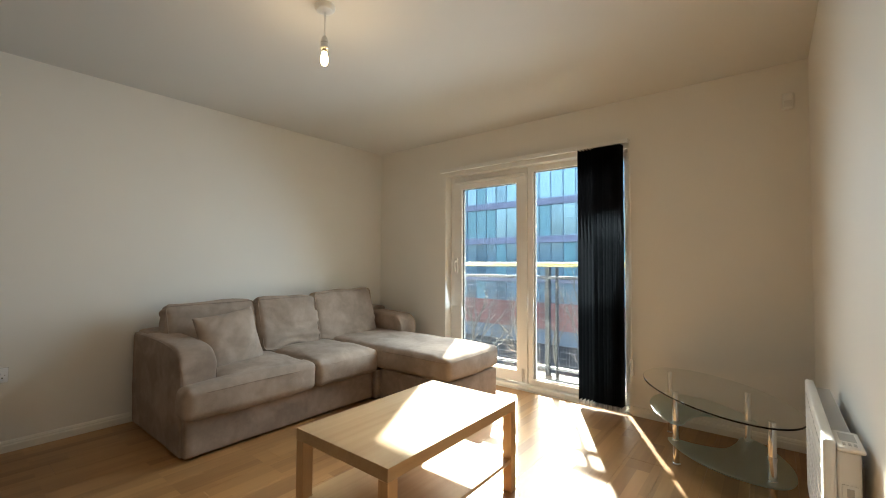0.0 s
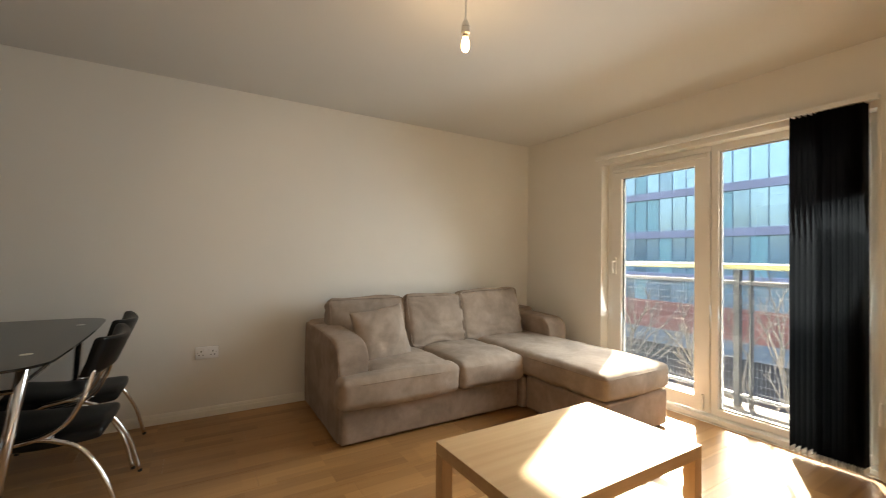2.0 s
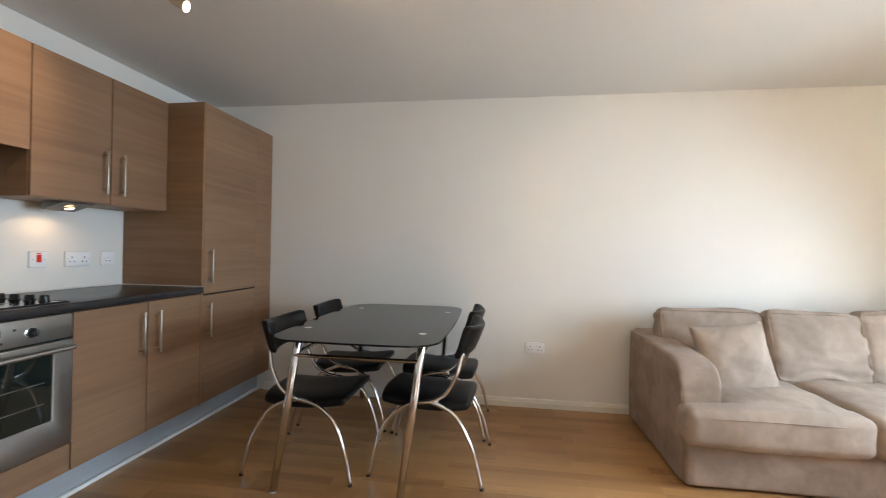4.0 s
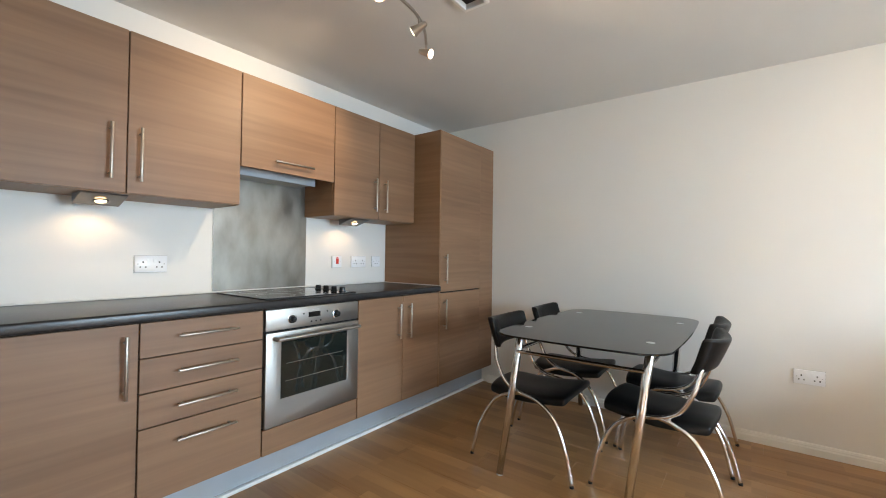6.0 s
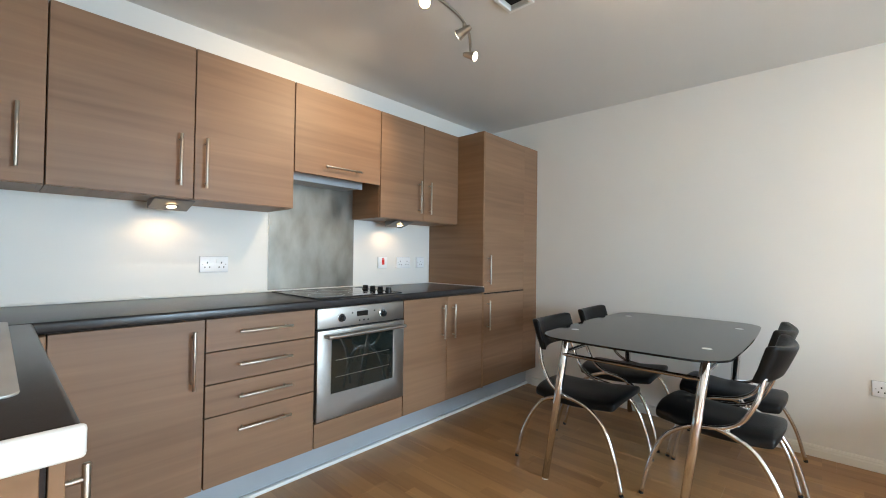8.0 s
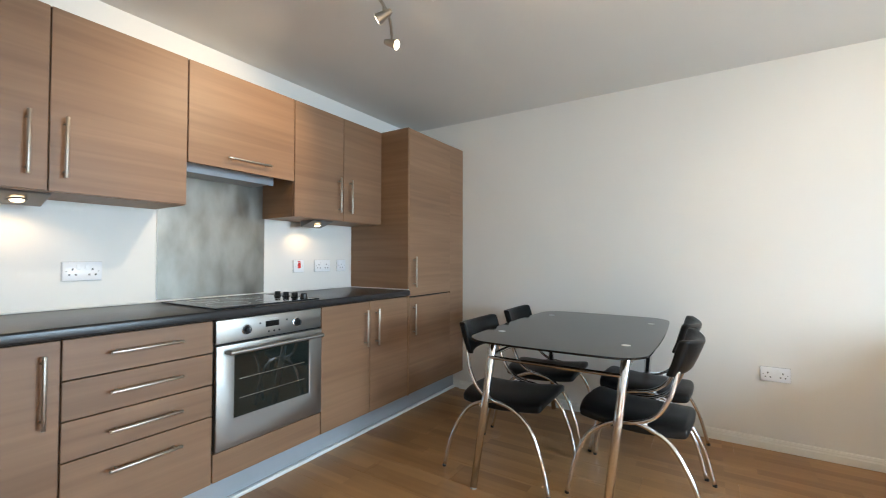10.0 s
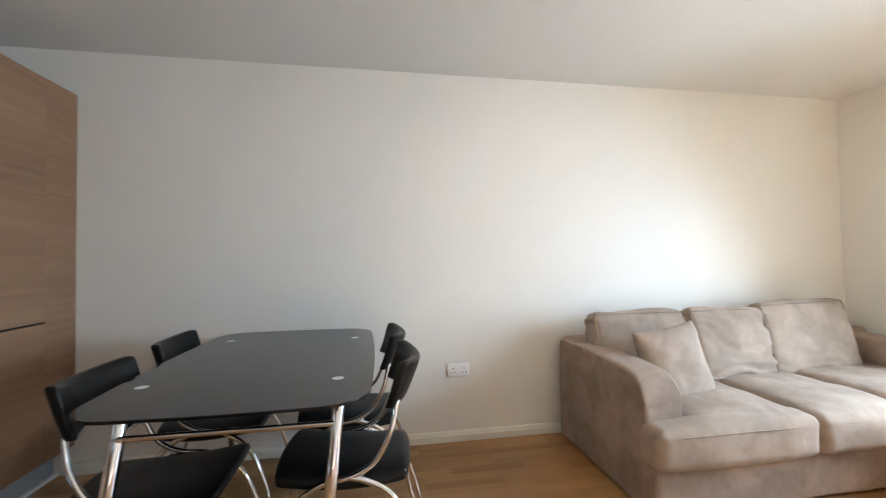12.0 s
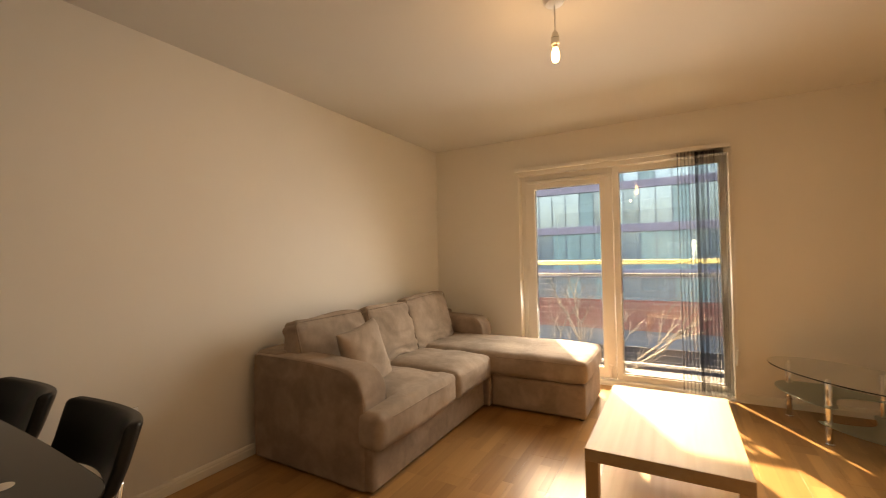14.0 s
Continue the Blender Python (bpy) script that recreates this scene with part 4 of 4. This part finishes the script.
# ---- coffee table ----
ct = thing("coffee_table", "birch-effect coffee table with a lower shelf, lit by the sun", "coffee table", (2.155, 3.992, 0))
CX, CY = 0.277, 0.450
part("tabletop", bm_box(-CX, CX, -CY, CY, 0.398, 0.447, 0.0015, 1), M_TABLE, ct)
for sx in (-1, 1):
    for sy in (-1, 1):
        part("leg", bm_box(min(sx * CX, sx * (CX - 0.05)) + 0.0005, max(sx * CX, sx * (CX - 0.05)) - 0.0005, min(sy * CY, sy * (CY - 0.05)) + 0.0005, max(sy * CY, sy * (CY - 0.05)) - 0.0005, 0, 0.3975, 0.0015, 1), M_TABLE_LEG, ct)
e, g = 0.004, 0.0515
part("shelf", bm_plate([(CX - g, -CY + e), (CX - g, -CY + g), (CX - e, -CY + g), (CX - e, CY - g), (CX - g, CY - g), (CX - g, CY - e),
     (-CX + g, CY - e), (-CX + g, CY - g), (-CX + e, CY - g), (-CX + e, -CY + g), (-CX + g, -CY + g), (-CX + g, -CY + e)], 0.145, 0.163), M_TABLE, ct)

# ---- corner sofa ----
sofa = thing("corner_sofa", "beige suede corner sofa with a chaise end and loose cushions", "sofa")


def block(x0, x1, y0, y1, z0, z1, r=0.03, seed=0, wrinkle=0.003, puff=0.0, cuts=18):
    bm = bm_soft((x1 - x0, y1 - y0, z1 - z0), r, cuts, puff, wrinkle, seed)
    return moved(bm, pose((x0 + x1) / 2, (y0 + y1) / 2, (z0 + z1) / 2))


def seam(points, parent, radius=0.0035):
    return part("seam", smooth(bm_tube(smooth_path(points, 4), radius, 6)), M_SUEDE_BASE, parent)


part("base", block(0.10, 0.838, 3.487, 4.900, 0.012, 0.245, 0.022, 1, 0.002), M_SUEDE_BASE, sofa)
part("chaise_base", block(0.885, 1.622, 4.93, 5.60, 0.012, 0.262, 0.022, 2, 0.002), M_SUEDE_BASE, sofa)
part("corner_base", block(0.10, 0.883, 4.902, 5.60, 0.012, 0.244, 0.01, 11, 0.001), M_SUEDE_BASE, sofa)
part("back", block(-0.11, 0.12, 3.50, 5.74, 0.012, 0.665, 0.035, 3, 0.002), M_SUEDE_BASE, sofa)
for fx, fy in ((0.05, 3.56), (0.78, 3.56), (0.05, 5.68), (1.58, 4.98), (1.58, 5.54), (0.50, 5.68)):
    part("foot", bm_cyl((fx, fy, 0), (fx, fy, 0.02), 0.022, sides=12), M_BLACKPLASTIC, sofa)


def arm(y0, y1, x1, drop, top=0.645):
    """A padded arm whose top rolls down towards its front."""
    half = (x1 + 0.09) / 2
    bm = bm_soft((2 * half, y1 - y0, top - 0.012), 0.020, 26, 0.006, 0.002, y0)
    for v in bm.verts:
        t = max(0.0, (v.co.x / half - 0.70) / 0.30)
        up = (v.co.z * 2 / (top - 0.012) + 1) / 2
        v.co.z -= drop * (1 - math.sqrt(max(0.0, 1 - min(t, 1) ** 2))) * up ** 2
        v.co.z -= 0.022 * max(0.0, v.co.x / half) * up ** 2
    return moved(bm, pose((x1 - 0.09) / 2, (y0 + y1) / 2, (top + 0.012) / 2))


a = part("armrest", arm(3.478, 3.680, 0.79, 0.15), M_SUEDE_BASE, sofa)
for y in (3.481, 3.677):
    seam([(-0.06, y, 0.641), (0.33, y, 0.641), (0.60, y, 0.625), (0.68, y, 0.606), (0.742, y, 0.566), (0.780, y, 0.50), (0.788, y, 0.42)], a, 0.003)
part("armrest", arm(5.525, 5.750, 0.555, 0.12, 0.622), M_SUEDE_BASE, sofa)
# the first cushion wraps round the front of the arm
bm = bm_join(block(0.16, 0.893, 3.688, 4.308, 0.246, 0.425, 0.036, 4, 0.005, 0.030, 30),
             block(0.755, 0.905, 3.466, 4.312, 0.245, 0.424, 0.036, 12, 0.004, 0.016, 26))
c = part("seat_cushion", bm, M_SUEDE, sofa)
seam([(0.80, 3.48, 0.385), (0.896, 3.52, 0.39), (0.912, 3.9, 0.396), (0.896, 4.25, 0.39), (0.80, 4.305, 0.385)], c)
c = part("seat_cushion", block(0.16, 0.905, 4.318, 4.905, 0.245, 0.425, 0.036, 5, 0.005, 0.030, 30), M_SUEDE, sofa)
seam([(0.80, 4.326, 0.385), (0.896, 4.37, 0.39), (0.91, 4.6, 0.395), (0.896, 4.85, 0.39), (0.80, 4.90, 0.385)], c)
c = part("chaise_cushion", block(0.16, 1.640, 4.900, 5.605, 0.270, 0.445, 0.038, 6, 0.004, 0.020, 28), M_SUEDE, sofa)
seam([(0.95, 4.893, 0.415), (1.3, 4.893, 0.418), (1.588, 4.90, 0.415), (1.634, 4.96, 0.415), (1.647, 5.25, 0.418), (1.638, 5.555, 0.415)], c)


def back_cushion(y0, y1, ztop, seed, lean=14, x=0.20, thick=0.17, ear=0.0, creases=0.013):
    bm = bm_soft((thick, y1 - y0, ztop - 0.40), 0.034, 30, 0.034, 0.004, seed, creases)
    for v in bm.verts:
        # ears at the upper corners, a slack top edge between them
        u, w = 2 * v.co.y / (y1 - y0), 2 * v.co.z / (ztop - 0.40)
        v.co.z += max(0, w) * (0.016 * u ** 4 - 0.008 + ear * u)
        v.co.x *= 1 - 0.18 * max(0, w) ** 2
    m = pose(x, (y0 + y1) / 2, (ztop + 0.40) / 2, 0, -lean, 0)
    c = part("back_cushion", moved(bm, m), M_SUEDE, sofa)
    # piped seam round the front face
    hy, hz = (y1 - y0) / 2, (ztop - 0.40) / 2
    line = []
    for py, pz in rounded_rect(-hy + 0.007, hy - 0.007, -hz + 0.01, hz - 0.007, 0.035, 5):
        u, w = py / hy, pz / hz
        line.append(m @ Vector(((thick / 2 - 0.010) * (1 - 0.18 * max(0, w) ** 2), py, pz + max(0, w) * (0.016 * u ** 4 - 0.008 + ear * u))))
    part("seam", smooth(bm_tube(line + [line[0]], 0.0045, 6)), M_SUEDE_BASE, c)


back_cushion(3.590, 4.225, 0.828, 7, x=0.145)
back_cushion(4.227, 4.765, 0.832, 8, 16, 0.185, creases=0.022)
back_cushion(4.775, 5.455, 0.858, 9, 14, 0.155, 0.17, 0.012)


def bm_pillow(size, depth, n=28, seed=0):
    """A square scatter cushion: two bellied faces meeting in a crisp edge with pointed corners."""
    bm = bmesh.new()
    grid = [{}, {}]
    for i in range(n + 1):
        for j in range(n + 1):
            a, b = math.sin((i / n - 0.5) * math.pi), math.sin((j / n - 0.5) * math.pi)
            y, z = size / 2 * a * (1 - 0.07 * (1 - b * b)), size / 2 * b * (1 - 0.07 * (1 - a * a))
            t = depth / 2 * (max(0.0, 1 - a * a) * max(0.0, 1 - b * b)) ** 0.38
            k = noise.fractal(Vector((y * 9 + seed, z * 9, seed)), 1.0, 2.0, 3) * 0.010 * min(1.0, t / 0.03)
            rim = i in (0, n) or j in (0, n)
            for side in (0, 1):
                if rim and side:
                    grid[1][i, j] = grid[0][i, j]
                else:
                    grid[side][i, j] = bm.verts.new(((1 if side else -1) * (t + k), y, z))
    for side in (0, 1):
        for i in range(n):
            for j in range(n):
                bm.faces.new([grid[side][q] for q in ((i, j), (i + 1, j), (i + 1, j + 1), (i, j + 1))])
    for f in bm.faces:
        f.smooth = True
    return bm


pillow = thing("scatter_cushion", "square beige suede scatter cushion leaning on the sofa", "cushion", (0.455, 3.912, 0.577))
part("cover", moved(bm_pillow(0.44, 0.17, seed=4), pose(0, 0, 0, 6, -17, 8)), M_SUEDE, pillow)

# ---- dining table ----
dt = thing("dining_table", "black glass dining table on splayed chrome legs", "dining table")
TZ = 0.760


def bowed(cx, cy, ax, ay, r, bow, n=10):
    """A rectangle of half sizes ax, ay with rounded corners and slightly bowed sides."""
    pts = []
    for x, y in rounded_rect(-ax, ax, -ay, ay, r, n):
        pts.append((x, y))
    out = []
    for k in range(len(pts)):
        a, b = Vector((*pts[k], 0)), Vector((*pts[(k + 1) % len(pts)], 0))
        steps = 12 if (b - a).length > 0.2 else 1
        for s in range(steps):
            q = a.lerp(b, s / steps)
            out.append((cx + q.x * (1 + bow / ax * (1 - (q.y / ay) ** 2)), cy + q.y * (1 + bow / ay * (1 - (q.x / ax) ** 2))))
    return out


part("glass_top", bm_plate(bowed(0.563, 1.813, 0.68, 0.423, 0.13, 0.022), TZ - 0.010, TZ, 0.002), M_BLACKGLASS, dt, "black glass top")
LEGS = []
for lx, fx, sx in ((0.885, 1.215, 1), (0.09, -0.10, -1)):
    for ly, fy in ((1.465, 1.435), (2.135, 2.07)):
        lg = part("leg", smooth(bm_tube([(lx + 0.14 * sx, ly, TZ - 0.022), (lx + 0.16 * sx, ly, TZ - 0.045), (fx, fy, 0.004)] if sx > 0 else [(lx, ly, TZ - 0.022), (lx - 0.01, ly, TZ - 0.045), (fx, fy, 0.004)],
                  lambda t: 0.025 - 0.007 * t, 18)), M_CHROME, dt)
        part("foot_cap", bm_cyl((fx, fy, 0.0), (fx, fy, 0.008), 0.017, sides=16), M_GREYPLASTIC, lg)
        part("bracket", bm_box(min(lx, lx + 0.17 * sx) , max(lx, lx + 0.17 * sx), ly - 0.02, ly + 0.02, TZ - 0.030, TZ - 0.0105, 0.004), M_BLACKPLASTIC, lg)
for dx, dy in ((0.97, 2.125), (0.19, 2.155), (0.942, 1.47), (0.137, 1.499)):
    part("disc", bm_cyl((dx, dy, TZ + 0.0003), (dx, dy, TZ + 0.0012), 0.021, sides=24), M_BEAD, dt, "grey mounting disc")
for x in (1.075, 0.055):
    part("crossbar", bm_cyl((x, 1.455, 0.640), (x, 2.12, 0.640), 0.010, sides=14), M_CHROME, dt)
for y in (1.455, 2.12):
    part("side_rail", bm_cyl((0.06, y, 0.645), (1.06, y, 0.645), 0.010, sides=14), M_CHROME, dt)


# ---- dining chairs ----
def dining_chair(at, turn):
    """Black padded seat and back on a frame of arched chrome tubes; its front is +y."""
    c = thing("dining_chair", "black leatherette dining chair on arched chrome legs", "chair", at, turn, "chairs round the dining table")
    for sx in (-1, 1):
        main = smooth_path([(sx * 0.25, 0.305, 0.006), (sx * 0.245, 0.27, 0.16), (sx * 0.235, 0.205, 0.31), (sx * 0.222, 0.10, 0.388), (sx * 0.215, -0.02, 0.412),
                            (sx * 0.212, -0.10, 0.46), (sx * 0.210, -0.150, 0.55), (sx * 0.200, -0.168, 0.61), (sx * 0.188, -0.180, 0.668)], 7)
        fr = part("frame_tube", smooth(bm_tube(main, 0.0105, 12)), M_CHROME, c)
        rear = smooth_path([(sx * 0.215, 0.0, 0.410), (sx * 0.218, -0.07, 0.392), (sx * 0.228, -0.16, 0.34), (sx * 0.240, -0.245, 0.19), (sx * 0.248, -0.295, 0.006)], 7)
        part("leg", smooth(bm_tube(rear, 0.0105, 12)), M_CHROME, c)
        part("foot_cap", bm_cyl((sx * 0.25, 0.3055, 0.0), (sx * 0.25, 0.305, 0.010), 0.0112, sides=12), M_BLACKPLASTIC, c)
        part("foot_cap", bm_cyl((sx * 0.248, -0.2955, 0.0), (sx * 0.248, -0.295, 0.010), 0.0112, sides=12), M_BLACKPLASTIC, c)
    part("stretcher", bm_cyl((-0.222, 0.10, 0.386), (0.222, 0.10, 0.386), 0.009, sides=12), M_CHROME, c)
    part("stretcher", bm_cyl((-0.215, -0.05, 0.400), (0.215, -0.05, 0.400), 0.009, sides=12), M_CHROME, c)
    seat = bm_soft((0.425, 0.49, 0.044), 0.016, 16, 0.010, 0.001, 21)
    for v in seat.verts:
        u, w = v.co.x / 0.2125, v.co.y / 0.245
        v.co.x *= 1 - 0.10 * max(0, -w) - 0.04 * w * w
        v.co.y *= 1 - 0.05 * u * u
        v.co.z += 0.016 * w * w + 0.010 * w - 0.010 * (1 - u * u) * (1 - w * w)
        v.co.z -= 0.020 * abs(u) ** 3
        v.co.x *= 1 + 0.05 * max(0, w) ** 2
    part("seat", moved(seat, pose(0, 0.02, 0.400)), M_LEATHER, c)
    back = bm_soft((0.425, 0.040, 0.172), 0.013, 18, 0.004, 0.001, 22)
    for v in back.verts:
        u = v.co.x / 0.2125
        if v.co.z < 0:
            v.co.z *= 1 - 0.34 * (1 - u ** 2)
        v.co.y -= 0.045 * (1 - u * u)
        v.co.y -= 0.40 * v.co.z
        v.co.z += 0.020 * u * u
        v.co.y += 0.010 * max(0, v.co.z) / 0.09 * u * u
    bk = part("backrest", moved(back, pose(0, -0.180, 0.706)), M_LEATHER, c)
    part("piping", smooth(bm_tube(smooth_path([(-0.197, -0.218, 0.805), (-0.1, -0.253, 0.7935), (0, -0.262, 0.791), (0.1, -0.253, 0.7935), (0.197, -0.218, 0.805)]), 0.004, 8)), M_LEATHER, bk)
    return c


dining_chair((0.858, 1.485, 0), 0)
dining_chair((0.225, 1.475, 0), 1)
dining_chair((0.768, 2.168, 0), 177)
dining_chair((0.235, 2.150, 0), 179)

# ---- glass side table ----
gt = thing("glass_coffee_table", "oval clear glass table with frosted shelves on chrome posts", "glass table", (3.183, 5.368, 0), math.degrees(math.atan2(-0.788, 0.616)))


def oval(ax, ay, n=48, cx=0.0, cy=0.0, skew=0.0):
    return [(cx + ax * math.cos(2 * math.pi * k / n) + skew * math.sin(2 * math.pi * k / n) ** 2, cy + ay * math.sin(2 * math.pi * k / n)) for k in range(n)]


part("glass_top", bm_plate(oval(0.535, 0.295), 0.405, 0.414, 0.003), M_CLEAR, gt, "clear glass top")


def closed(points, steps=6):
    """A smooth closed outline through the points."""
    n = len(points)
    out = []
    for i in range(n):
        a, b, c, d = (Vector(points[(i + k - 1) % n]) for k in range(4))
        for k in range(steps):
            t = k / steps
            q = 0.5 * (2 * b + (c - a) * t + (2 * a - 5 * b + 4 * c - d) * t * t + (3 * b - a - 3 * c + d) * t ** 3)
            out.append((q.x, q.y))
    return out


LEAF = [(-0.05, -0.225), (0.14, -0.25), (0.35, -0.19), (0.49, -0.04), (0.47, 0.08), (0.33, 0.19), (0.14, 0.25), (-0.01, 0.25), (-0.05, 0.20), (0.03, 0.11), (0.09, 0.0), (0.04, -0.12)]
part("shelf", bm_plate(closed(LEAF), 0.128, 0.135, 0.002), M_FROST, gt, "frosted glass lower shelf")
part("shelf", bm_plate(closed([(-x, -y) for x, y in LEAF]), 0.238, 0.245, 0.002), M_FROST, gt, "frosted glass upper shelf")
for px, py in ((-0.438, 0.0), (0.438, 0.0), (0.0, -0.205), (0.0, 0.205)):
    lg = part("post", smooth(bm_join(bm_cyl((px, py, 0.006), (px, py, 0.404), 0.0165, sides=20, bevel=0.001), bm_cyl((px, py, 0.0), (px, py, 0.008), 0.022, sides=20))), M_CHROME, gt)
    for z in (0.126, 0.236):
        part("collar", bm_cyl((px, py, z - 0.004), (px, py, z + 0.014), 0.0195, sides=20), M_CHROME, lg)

# ---- wall heater ----
ht = thing("panel_heater", "white slim electric panel heater with a control pad on the wall", "heater")
HY0, HY1, HZ = 4.06, 4.79, 0.68
part("front_panel", smooth(bm_box(3.562, 3.589, HY0, HY1, 0.25, HZ, 0.007, 3)), M_PLASTIC, ht)
part("rear_case", smooth(bm_box(3.5895, 3.637, HY0 + 0.001, HY1 - 0.02, 0.27, HZ - 0.024, 0.006, 3)), M_PLASTIC, ht)
part("top_grille", bm_box(3.593, 3.633, HY0 + 0.15, HY1 - 0.03, HZ - 0.0235, HZ - 0.0225), M_GREYPLASTIC, ht)
part("bracket", bm_box(3.6375, XE - 0.0005, 4.20, 4.60, 0.35, 0.58), M_GREYPLASTIC, ht)
for k in range(11):
    part("slot", bm_box(3.5608, 3.5619, HY0 + 0.04 + k * 0.06, HY0 + 0.075 + k * 0.06, HZ - 0.045, HZ - 0.041), M_GREYPLASTIC, ht)
for k in range(7):
    part("front_rib", bm_box(3.5606, 3.5618, HY0 + 0.03, HY1 - 0.03, 0.33 + k * 0.042, 0.335 + k * 0.042), M_PLASTIC, ht)
cb = part("control_pad", smooth(bm_box(3.590, 3.645, HY0 - 0.006, HY0 + 0.14, HZ - 0.0225, HZ - 0.010, 0.005, 3)), M_PLASTIC, ht)
part("display", bm_box(3.600, 3.634, HY0 + 0.05, HY0 + 0.115, HZ - 0.0098, HZ - 0.009), M_GREYPLASTIC, cb, "grey display")
for k in range(3):
    part("button", bm_box(3.603 + k * 0.011, 3.609 + k * 0.011, HY0 + 0.015, HY0 + 0.032, HZ - 0.0098, HZ - 0.008), M_GREYPLASTIC, cb)
sw = part("switch_plate", smooth(bm_box(3.598, 3.630, HY0 - 0.004, HY0 - 0.0001, 0.535, 0.573, 0.001)), M_PLASTIC, ht)
part("rocker_switch", bm_box(3.607, 3.621, HY0 - 0.0065, HY0 - 0.0042, 0.543, 0.565, 0.0008), M_GREYPLASTIC, sw)

# ---- laminate boards ----
board_me = {}
PW, PL = 0.195, 1.29
i = 0
x = XW
while x < XE - 0.002:
    x1 = min(x + PW, XE)
    y = YS - (i * 0.43) % PL
    while y < YN:
        ya, yb = max(y, YS), min(y + PL, YN)
        if yb - ya > 0.01:
            key = (round(x1 - x, 4), round(yb - ya, 4))
            if key not in board_me:
                g = 0.0004
                board_me[key] = mesh_of("board", bm_box(g, key[0] - g, g, key[1] - g, -0.0078, 0.0, 0.0006, 1), M_FLOOR)
            ob = new("board", board_me[key])
            ob.parent = floor
            ob.location = (x, ya, 0)
        y += PL
    x += PW
    i += 1
